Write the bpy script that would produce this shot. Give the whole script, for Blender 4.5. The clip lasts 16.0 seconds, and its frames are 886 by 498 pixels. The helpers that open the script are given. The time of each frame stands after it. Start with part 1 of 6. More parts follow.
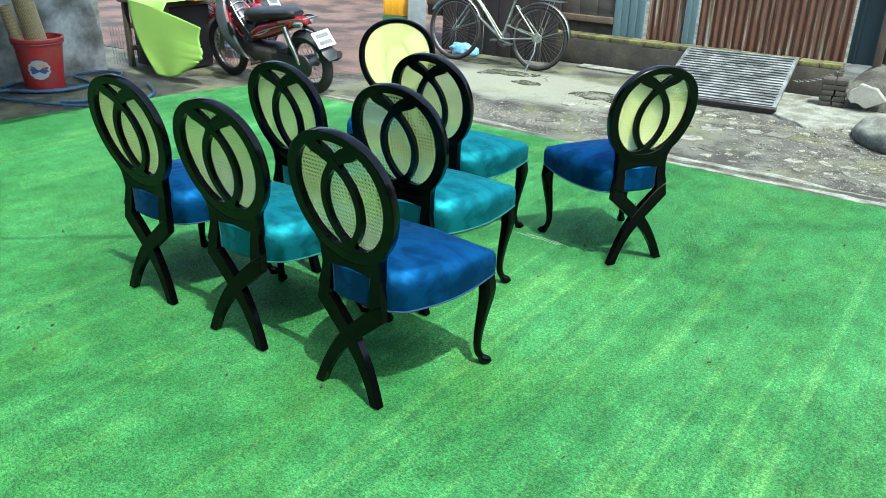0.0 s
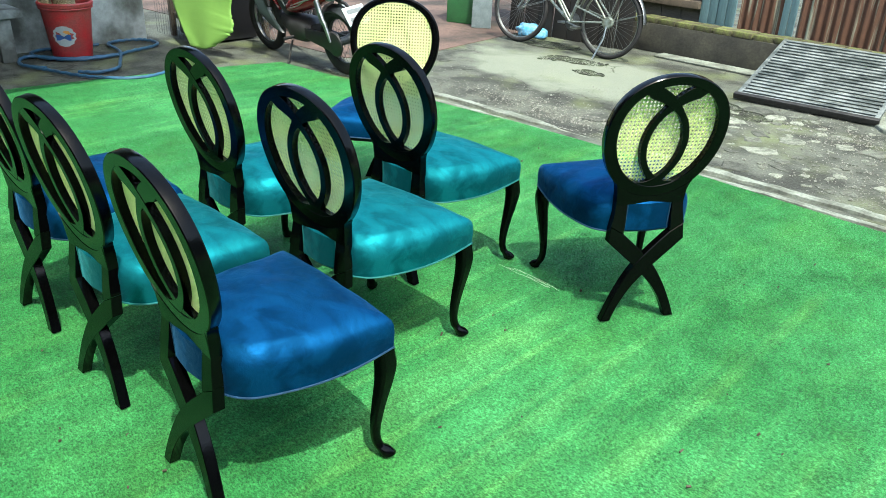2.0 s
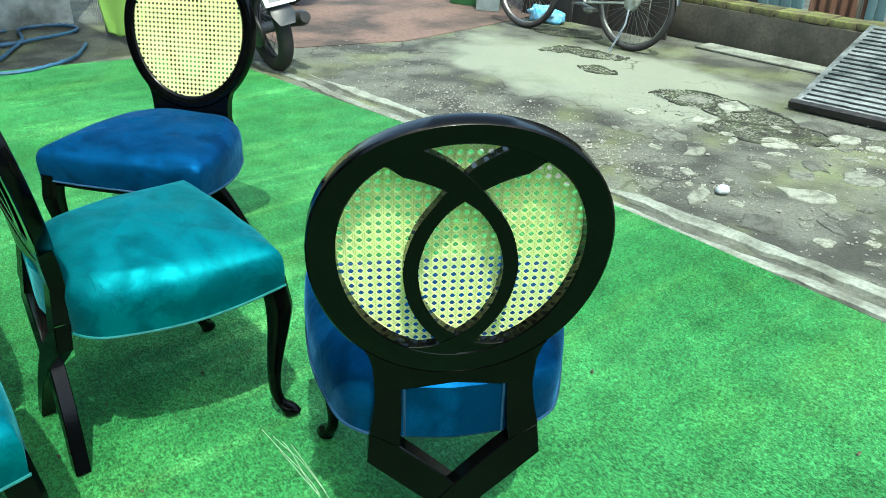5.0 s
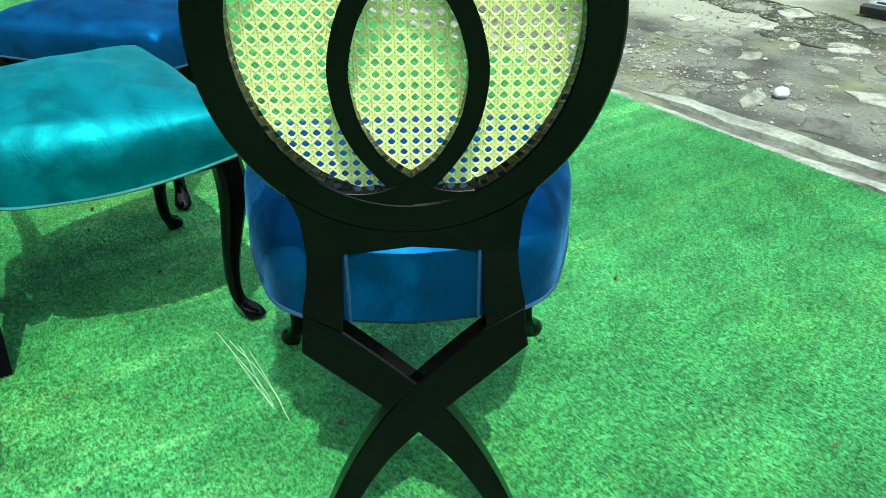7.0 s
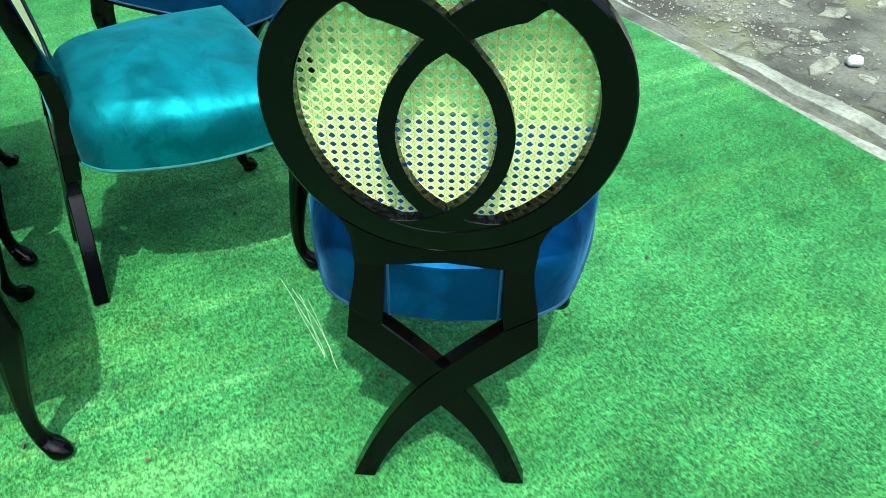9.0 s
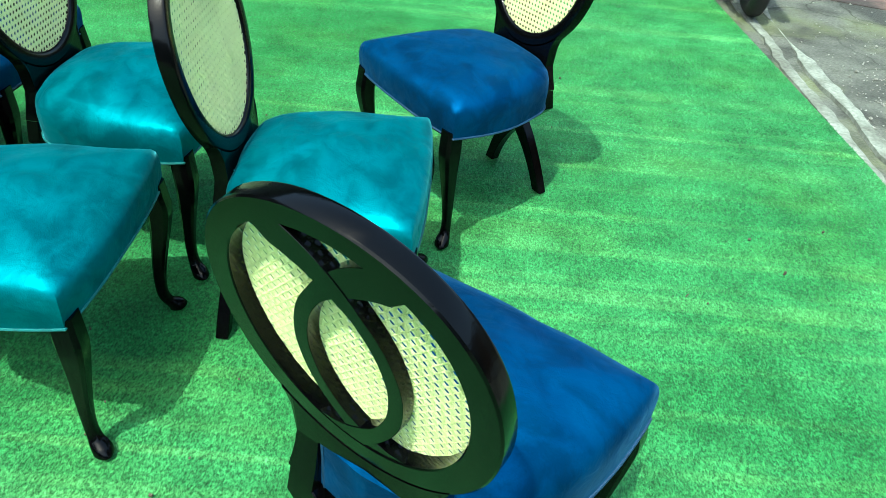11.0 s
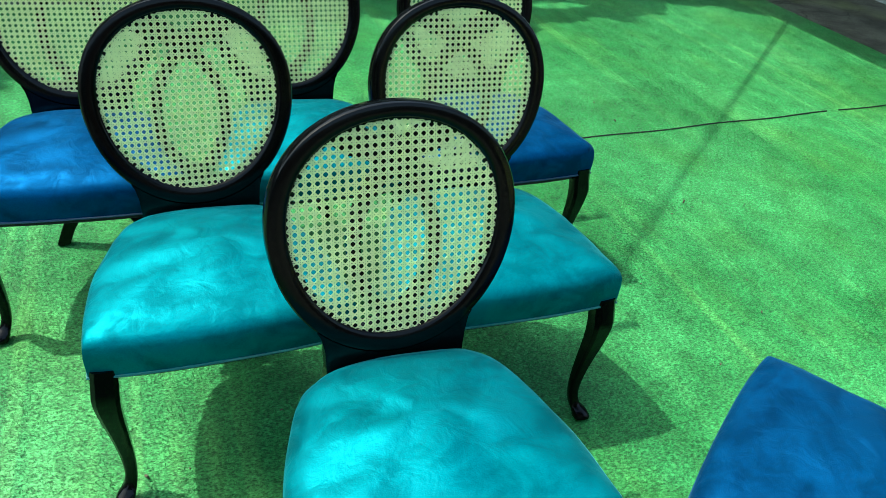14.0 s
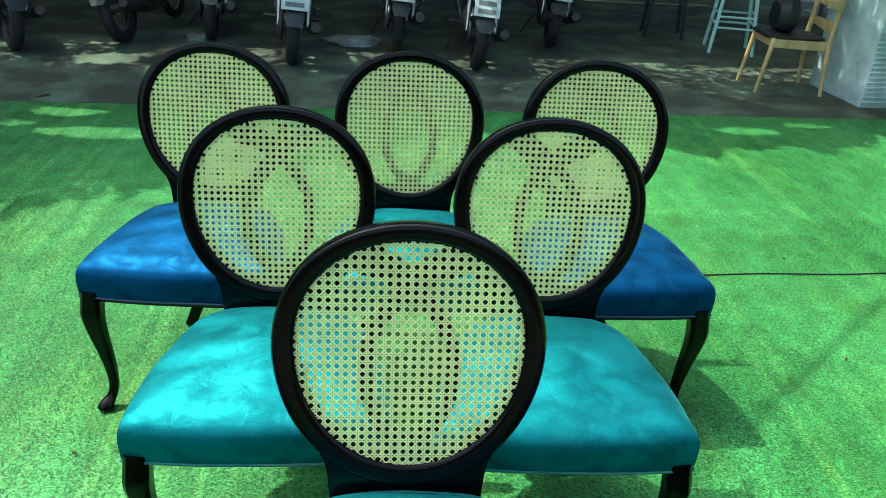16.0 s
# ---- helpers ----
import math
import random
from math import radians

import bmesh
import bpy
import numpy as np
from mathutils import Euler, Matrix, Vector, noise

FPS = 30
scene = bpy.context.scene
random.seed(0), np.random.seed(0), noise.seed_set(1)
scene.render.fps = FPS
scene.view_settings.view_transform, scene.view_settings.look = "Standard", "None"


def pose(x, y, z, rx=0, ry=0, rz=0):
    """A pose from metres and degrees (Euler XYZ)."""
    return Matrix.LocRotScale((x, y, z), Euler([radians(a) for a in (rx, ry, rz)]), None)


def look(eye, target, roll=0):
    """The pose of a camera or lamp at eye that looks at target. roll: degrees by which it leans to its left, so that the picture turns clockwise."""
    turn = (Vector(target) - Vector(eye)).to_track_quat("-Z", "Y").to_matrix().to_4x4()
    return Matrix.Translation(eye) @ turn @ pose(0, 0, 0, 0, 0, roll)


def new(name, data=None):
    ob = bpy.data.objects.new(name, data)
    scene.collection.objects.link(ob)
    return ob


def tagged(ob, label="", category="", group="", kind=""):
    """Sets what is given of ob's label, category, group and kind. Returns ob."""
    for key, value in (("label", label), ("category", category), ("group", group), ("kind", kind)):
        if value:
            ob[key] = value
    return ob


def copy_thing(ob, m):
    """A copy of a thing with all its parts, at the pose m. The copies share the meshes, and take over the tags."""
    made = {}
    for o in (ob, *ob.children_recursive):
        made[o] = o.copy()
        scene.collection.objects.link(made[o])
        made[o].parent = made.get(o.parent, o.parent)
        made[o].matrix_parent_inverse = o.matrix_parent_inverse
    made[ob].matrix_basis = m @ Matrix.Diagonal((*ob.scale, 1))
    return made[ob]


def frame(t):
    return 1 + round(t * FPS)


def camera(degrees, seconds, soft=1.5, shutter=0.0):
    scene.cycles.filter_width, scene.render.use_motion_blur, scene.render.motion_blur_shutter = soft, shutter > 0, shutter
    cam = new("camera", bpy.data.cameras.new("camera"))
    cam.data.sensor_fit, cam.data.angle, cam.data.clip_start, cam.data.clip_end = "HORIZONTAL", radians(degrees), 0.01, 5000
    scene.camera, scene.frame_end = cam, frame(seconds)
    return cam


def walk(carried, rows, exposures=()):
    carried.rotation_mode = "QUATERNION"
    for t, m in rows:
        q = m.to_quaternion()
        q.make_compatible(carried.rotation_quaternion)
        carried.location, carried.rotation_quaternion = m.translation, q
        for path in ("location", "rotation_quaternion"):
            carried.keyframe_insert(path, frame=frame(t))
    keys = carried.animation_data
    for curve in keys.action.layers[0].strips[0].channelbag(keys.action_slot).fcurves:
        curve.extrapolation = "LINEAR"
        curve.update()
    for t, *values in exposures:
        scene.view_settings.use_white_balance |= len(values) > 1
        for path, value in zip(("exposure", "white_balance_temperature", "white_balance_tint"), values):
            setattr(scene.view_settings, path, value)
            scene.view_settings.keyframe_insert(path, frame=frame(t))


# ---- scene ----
cam = camera(59.01, 16.0, soft=0.55)
PATH = [
    (0, (-2.236, 3.302, 1.636), (-1.182, 1.805, 0.830), 1.41),
    (0.5, (-2.299, 3.175, 1.616), (-1.206, 1.710, 0.804), 1.55),
    (1, (-2.261, 2.936, 1.593), (-1.122, 1.514, 0.768), 2.00),
    (1.5, (-2.244, 2.642, 1.583), (-1.055, 1.275, 0.735), 2.31),
    (2, (-2.242, 2.301, 1.590), (-1.006, 0.992, 0.719), 2.26),
    (2.5, (-2.168, 2.006, 1.577), (-0.895, 0.747, 0.686), 1.82),
    (3, (-2.094, 1.736, 1.572), (-0.798, 0.511, 0.667), 1.45),
    (3.5, (-2.106, 1.401, 1.557), (-0.799, 0.199, 0.637), 1.14),
    (4, (-2.043, 1.082, 1.486), (-0.721, -0.103, 0.565), 0.98),
    (4.2, (-1.977, 0.938, 1.460), (-0.649, -0.239, 0.537), 1.19),
    (6.3, (-1.615, 0.224, 1.073), (-0.168, -0.822, 0.172), -0.37),
    (6.5, (-1.620, 0.229, 1.052), (-0.183, -0.807, 0.125), -0.18),
    (7, (-1.653, 0.248, 1.004), (-0.251, -0.759, -0.007), -0.26),
    (7.5, (-1.675, 0.257, 0.980), (-0.316, -0.718, -0.117), -0.03),
    (8, (-1.682, 0.261, 0.994), (-0.353, -0.676, -0.171), 0.47),
    (8.5, (-1.692, 0.254, 1.047), (-0.361, -0.625, -0.160), 0.89),
    (9, (-1.716, 0.227, 1.248), (-0.353, -0.552, 0.009), 1.22),
    (9.2, (-1.736, 0.222, 1.352), (-0.358, -0.498, 0.093), 1.32),
    (11.3, (-1.611, -0.438, 1.489), (-0.005, -0.257, 0.312), 5.54),
    (11.5, (-1.532, -0.500, 1.519), (0.048, -0.205, 0.329), 5.78),
    (12, (-1.288, -0.635, 1.513), (0.206, -0.016, 0.337), 6.12),
    (12.5, (-1.108, -0.769, 1.466), (0.271, 0.136, 0.334), 6.49),
    (13, (-0.858, -0.855, 1.488), (0.286, 0.317, 0.340), 6.42),
    (13.5, (-0.624, -0.840, 1.512), (0.276, 0.535, 0.372), 6.82),
    (14, (-0.388, -0.914, 1.520), (0.260, 0.631, 0.427), 5.69),
    (14.5, (-0.221, -0.947, 1.534), (0.219, 0.708, 0.502), 4.78),
    (15, (-0.123, -0.895, 1.544), (0.170, 0.827, 0.569), 4.30),
    (15.5, (-0.073, -0.865, 1.537), (0.128, 0.895, 0.608), 3.87),
    (16, (-0.049, -0.886, 1.535), (0.102, 0.896, 0.640), 3.31),
]
EXPOSURES = [(0, 1.92, 6250, 3), (2, 1.92, 6450, -1), (4, 1.88, 6300, -8), (7, 1.9, 6300, -7), (9, 1.92, 6250, -4), (12, 1.95, 6000, -11), (13.5, 1.98, 6100, -10), (14.5, 2.0, 6550, -9), (16, 2.05, 6900, -10)]
walk(cam, [(t, look(eye, target, roll)) for t, eye, target, roll in PATH], EXPOSURES)

# ---- world and light ----
SUN_WAY = Vector((-0.47, 0.22, 1.0)).normalized()
world = bpy.data.worlds.new("sky")
scene.world = world
world.use_nodes = True
wn = world.node_tree.nodes
sky = wn.new("ShaderNodeTexSky")
sky.sky_type = "NISHITA"
sky.sun_disc = False
sky.sun_elevation = math.asin(SUN_WAY.z)
sky.sun_rotation = math.atan2(SUN_WAY.x, SUN_WAY.y)
sky.dust_density = 4.0
world.node_tree.links.new(sky.outputs[0], wn["Background"].inputs[0])
wn["Background"].inputs[1].default_value = 0.15
sun_data = bpy.data.lights.new("sun", "SUN")
sun_data.energy = 1.9
sun_data.angle = radians(0.6)
sun_data.color = (1.0, 0.96, 0.88)
sun = new("sun", sun_data)
sun.matrix_world = look(SUN_WAY * 20, (0, 0, 0))


# ---- materials ----
def mat(name, color, rough=0.6, metal=0.0, vary=0.25, scale=6.0, bump=0.2, fine=90.0, color2=None, coat=0.0, spread=(0.35, 0.65), stretch=(1, 1, 1), per_object=0.0, bump_size=0.004):
    """A surface with stains at one scale and grain at another."""
    m = bpy.data.materials.new(name)
    m.use_nodes = True
    n, l = m.node_tree.nodes, m.node_tree.links
    p = n["Principled BSDF"]
    tc = n.new("ShaderNodeTexCoord")
    mp = n.new("ShaderNodeMapping")
    mp.inputs["Scale"].default_value = stretch
    l.new(tc.outputs["Object"], mp.inputs[0])
    big, small = n.new("ShaderNodeTexNoise"), n.new("ShaderNodeTexNoise")
    big.inputs["Scale"].default_value, big.inputs["Detail"].default_value = scale, 6
    small.inputs["Scale"].default_value, small.inputs["Detail"].default_value = fine, 3
    for node in (big, small):
        l.new(mp.outputs[0], node.inputs["Vector"])
    ramp = n.new("ShaderNodeValToRGB")
    other = color2 or tuple(c * (1 - vary) for c in color)
    ramp.color_ramp.elements[0].position, ramp.color_ramp.elements[1].position = spread
    ramp.color_ramp.elements[0].color = (*other, 1)
    ramp.color_ramp.elements[1].color = (*color, 1)
    l.new(big.outputs[0], ramp.inputs[0])
    grain = n.new("ShaderNodeMix")
    grain.data_type, grain.blend_type = "RGBA", "MULTIPLY"
    grain.inputs[0].default_value = min(1.0, vary * 1.6)
    l.new(ramp.outputs[0], grain.inputs[6])
    l.new(small.outputs[0], grain.inputs[7])
    gain = n.new("ShaderNodeMix")
    gain.data_type, gain.blend_type = "RGBA", "MULTIPLY"
    gain.inputs[0].default_value = 1.0
    k = 1 + 0.5 * min(1.0, vary * 1.6)
    gain.inputs[7].default_value = (k, k, k, 1)
    l.new(grain.outputs[2], gain.inputs[6])
    out = gain.outputs[2]
    if per_object:
        info, mr, mx = n.new("ShaderNodeObjectInfo"), n.new("ShaderNodeMapRange"), n.new("ShaderNodeMix")
        mr.inputs[3].default_value, mr.inputs[4].default_value = 1 - per_object, 1 + per_object
        mx.data_type, mx.blend_type = "RGBA", "MULTIPLY"
        mx.inputs[0].default_value = 1
        l.new(info.outputs["Random"], mr.inputs[0])
        l.new(out, mx.inputs[6])
        l.new(mr.outputs[0], mx.inputs[7])
        out = mx.outputs[2]
    l.new(out, p.inputs["Base Color"])
    p.inputs["Metallic"].default_value = metal
    p.inputs["Coat Weight"].default_value = coat
    rr = n.new("ShaderNodeMapRange")
    rr.inputs[3].default_value, rr.inputs[4].default_value = max(0.03, rough - 0.12), min(1.0, rough + 0.12)
    l.new(big.outputs[0], rr.inputs[0])
    l.new(rr.outputs[0], p.inputs["Roughness"])
    b = n.new("ShaderNodeBump")
    b.inputs["Strength"].default_value, b.inputs["Distance"].default_value = bump, bump_size
    l.new(small.outputs[0], b.inputs["Height"])
    l.new(b.outputs[0], p.inputs["Normal"])
    return m


def velvet(name, base, deep, sheen, satin):
    """Short-napped satin velvet: a lustre that follows the sky and sun, with strokes and smudges where the pile is brushed the other way."""
    m = mat(name, base, 0.6, metal=satin, vary=0.22, scale=9.0, bump=0.3, fine=300, color2=deep, spread=(0.40, 0.58), stretch=(1, 1.4, 1.2), bump_size=0.001)
    n, l = m.node_tree.nodes, m.node_tree.links
    p = n["Principled BSDF"]
    n["Noise Texture"].inputs["Detail"].default_value, n["Noise Texture"].inputs["Distortion"].default_value = 9, 0.5
    n["Noise Texture"].inputs["Roughness"].default_value = 0.58
    p.inputs["Sheen Weight"].default_value = 0.22
    p.inputs["Sheen Roughness"].default_value = 0.35
    p.inputs["Sheen Tint"].default_value = (*sheen, 1)
    p.inputs["Specular IOR Level"].default_value = 0.1
    p.inputs["Specular Tint"].default_value = (*sheen, 1)
    tc, info, off = n.new("ShaderNodeTexCoord"), n.new("ShaderNodeObjectInfo"), n.new("ShaderNodeVectorMath")
    off.operation = "MULTIPLY_ADD"
    off.inputs[1].default_value = (7, 7, 7)
    l.new(info.outputs["Random"], off.inputs[0])
    l.new(tc.outputs["Object"], off.inputs[2])

    def height(scale, detail, twist, strength, deep_m, into):
        t, b = n.new("ShaderNodeTexNoise"), n.new("ShaderNodeBump")
        t.inputs["Scale"].default_value, t.inputs["Detail"].default_value, t.inputs["Distortion"].default_value = scale, detail, twist
        l.new(off.outputs[0], t.inputs["Vector"])
        b.inputs["Strength"].default_value, b.inputs["Distance"].default_value = strength, deep_m
        l.new(t.outputs[0], b.inputs["Height"])
        l.new(b.outputs[0], into)
        return t, b

    # Broad dents of the padding, and brushed smudges with a crisper rim.
    smudge, sb = height(20, 10, 0.8, 0.36, 0.007, n["Bump"].inputs["Normal"])
    height(5, 2, 0.3, 0.10, 0.02, sb.inputs["Normal"])
    nap = n.new("ShaderNodeValToRGB")
    nap.color_ramp.elements[0].position, nap.color_ramp.elements[1].position = 0.43, 0.60
    nap.color_ramp.elements[0].color, nap.color_ramp.elements[1].color = (0.47, 0.47, 0.47, 1), (0.60, 0.60, 0.60, 1)
    l.new(smudge.outputs[0], nap.inputs[0])
    l.new(nap.outputs[0], p.inputs["Roughness"])
    return m


LACQUER = mat("black_lacquer", (0.0008, 0.0009, 0.0010), 0.15, vary=0.3, scale=9, bump=0.06, fine=130)
LACQUER.node_tree.nodes["Principled BSDF"].inputs["Specular IOR Level"].default_value = 0.16
VELVET_BLUE = velvet("blue_velvet", (0.0045, 0.051, 0.146), (0.0025, 0.029, 0.085), (0.10, 0.34, 0.70), 0.68)
VELVET_TEAL = velvet("teal_velvet", (0.011, 0.146, 0.180), (0.0062, 0.087, 0.110), (0.16, 0.70, 0.80), 0.68)
PIPING_BLUE = mat("blue_piping", (0.003, 0.034, 0.085), 0.6, scale=40)
PIPING_TEAL = mat("teal_piping", (0.005, 0.11, 0.11), 0.6, scale=40)
CANE = mat("woven_cane", (0.76, 0.81, 0.47), 0.5, vary=0.08, scale=14, bump=0.2, fine=500, color2=(0.69, 0.72, 0.41))


def see_through(m, color, share):
    """Lets some of the light that falls on the far side shine through a thin thing."""
    n, l = m.node_tree.nodes, m.node_tree.links
    thin, mix = n.new("ShaderNodeBsdfTranslucent"), n.new("ShaderNodeMixShader")
    thin.inputs[0].default_value = (*color, 1)
    mix.inputs[0].default_value = share
    l.new(n["Principled BSDF"].outputs[0], mix.inputs[1])
    l.new(thin.outputs[0], mix.inputs[2])
    l.new(mix.outputs[0], n["Material Output"].inputs[0])


see_through(CANE, (0.94, 1.0, 0.68), 0.58)
ROLL = mat("rolled_cane", (0.20, 0.16, 0.08), 0.6, vary=0.35, scale=30, bump=0.8, fine=160, color2=(0.26, 0.20, 0.09), bump_size=0.006)
STRAW = mat("straw_strands", (0.30, 0.26, 0.14), 0.6, vary=0.2, scale=20)
UNDERCLOTH = mat("black_undercloth", (0.01, 0.01, 0.012), 0.9)


def turf_material(name, bed):
    """Plastic grass: patchy pile with paler worn lines that run along the roll; the bed is the matted pile below the standing blades."""
    m = bpy.data.materials.new(name)
    m.use_nodes = True
    n, l = m.node_tree.nodes, m.node_tree.links
    p = n["Principled BSDF"]
    tc = n.new("ShaderNodeTexCoord")

    def noise_at(scale, stretch, detail=4):
        mp, t = n.new("ShaderNodeMapping"), n.new("ShaderNodeTexNoise")
        mp.inputs["Scale"].default_value = stretch
        t.inputs["Scale"].default_value, t.inputs["Detail"].default_value = scale, detail
        l.new(tc.outputs["Object"], mp.inputs[0])
        l.new(mp.outputs[0], t.inputs["Vector"])
        return t.outputs[0]

    def ramped(value, low, high, a, b):
        r = n.new("ShaderNodeValToRGB")
        r.color_ramp.elements[0].position, r.color_ramp.elements[1].position = low, high
        r.color_ramp.elements[0].color, r.color_ramp.elements[1].color = (*a, 1), (*b, 1)
        l.new(value, r.inputs[0])
        return r.outputs[0]

    def mixed(kind, factor, a, b):
        x = n.new("ShaderNodeMix")
        x.data_type, x.blend_type = "RGBA", kind
        for socket, value in ((x.inputs[0], factor), (x.inputs[6], a), (x.inputs[7], b)):
            if isinstance(value, (int, float)):
                socket.default_value = value
            elif isinstance(value, tuple):
                socket.default_value = (*value, 1)
            else:
                l.new(value, socket)
        return x.outputs[2]

    patches = ramped(noise_at(1.1, (1, 1, 1)), 0.36, 0.64, (0.023, 0.142, 0.036), (0.043, 0.212, 0.064))
    patches = mixed("MIX", ramped(noise_at(2.6, (1, 0.6, 1)), 0.50, 0.70, (0, 0, 0), (0.4, 0.4, 0.4)), patches, (0.056, 0.202, 0.038))
    blade = n.new("ShaderNodeNewGeometry")
    fibres = noise_at(200, (0.62, 1.1, 1), 4)
    blades = ramped(fibres, 0.36, 0.62, (0.36, 0.42, 0.38), (1.32, 1.28, 1.32)) if bed else ramped(blade.outputs["Random Per Island"], 0.0, 1.0, (0.6, 0.62, 0.6), (1.4, 1.36, 1.4))
    tufts = ramped(noise_at(90, (1, 0.8, 1), 5), 0.34, 0.66, (0.66, 0.69, 0.66), (1.22, 1.20, 1.22))
    mottle = ramped(noise_at(9, (1, 0.7, 1), 7), 0.34, 0.66, (0.70, 0.74, 0.70), (1.18, 1.15, 1.18))
    color = mixed("MULTIPLY", 1.0, mixed("MULTIPLY", 1.0, mixed("MULTIPLY", 1.0, patches, blades), tufts), mottle)
    lines = noise_at(1.0, (3.4, 0.10, 1), 2)
    broken = noise_at(1.7, (1, 0.5, 1), 4)
    worn = mixed("MULTIPLY", 1.0, ramped(lines, 0.555, 0.60, (0, 0, 0), (1, 1, 1)), ramped(broken, 0.46, 0.60, (0, 0, 0), (1, 1, 1)))
    thin_lines = mixed("MULTIPLY", 1.0, ramped(noise_at(1.0, (9, 0.10, 1), 1), 0.585, 0.62, (0, 0, 0), (1, 1, 1)), ramped(noise_at(1.1, (1, 0.4, 1), 3), 0.42, 0.55, (0, 0, 0), (1, 1, 1)))
    worn = mixed("LIGHTEN", 1.0, worn, thin_lines)
    wave_at = n.new("ShaderNodeTexWave")
    wave_at.bands_direction = "X"
    wave_at.inputs["Scale"].default_value, wave_at.inputs["Distortion"].default_value = 1.75, 2.2
    wave_at.inputs["Detail"].default_value, wave_at.inputs["Detail Scale"].default_value = 2, 0.35
    l.new(tc.outputs["Object"], wave_at.inputs["Vector"])
    tracks = mixed("MULTIPLY", 1.0, ramped(wave_at.outputs["Fac"], 0.88, 0.995, (0, 0, 0), (0.6, 0.6, 0.6)), ramped(noise_at(0.9, (1, 0.5, 1), 3), 0.44, 0.56, (0.1, 0.1, 0.1), (1, 1, 1)))
    worn = mixed("LIGHTEN", 1.0, worn, tracks)
    color = mixed("MIX", mixed("MULTIPLY", 1.0, worn, (0.5, 0.5, 0.5)), color, mixed("MULTIPLY", 1.0, color, (2.3, 1.45, 1.5)))
    l.new(color, p.inputs["Base Color"])
    p.inputs["Roughness"].default_value = 0.55
    p.inputs["Specular IOR Level"].default_value = 0.22
    # A dense pile shades almost like one even surface.
    soft_normal, even = n.new("ShaderNodeVectorMath"), n.new("ShaderNodeVectorMath")
    soft_normal.operation, even.operation = "MULTIPLY_ADD", "NORMALIZE"
    soft_normal.inputs[1].default_value, soft_normal.inputs[2].default_value = (0.45, 0.45, 0.45), (0, 0, 0.6)
    l.new(blade.outputs["Normal"], soft_normal.inputs[0])
    l.new(soft_normal.outputs[0], even.inputs[0])
    if bed:
        relief = n.new("ShaderNodeBump")
        relief.inputs["Strength"].default_value, relief.inputs["Distance"].default_value = 0.6, 0.004
        l.new(fibres, relief.inputs["Height"])
        l.new(relief.outputs[0], p.inputs["Normal"])
        l.new(color, p.inputs["Base Color"])
        return m
    l.new(even.outputs[0], p.inputs["Normal"])
    thin, mix = n.new("ShaderNodeBsdfTranslucent"), n.new("ShaderNodeMixShader")
    l.new(color, thin.inputs[0])
    l.new(even.outputs[0], thin.inputs["Normal"])
    mix.inputs[0].default_value = 0.18
    l.new(p.outputs[0], mix.inputs[1])
    l.new(thin.outputs[0], mix.inputs[2])
    l.new(mix.outputs[0], n["Material Output"].inputs[0])
    return m


TURF, TURF_BASE = turf_material("turf_blades", False), turf_material("turf_bed", True)


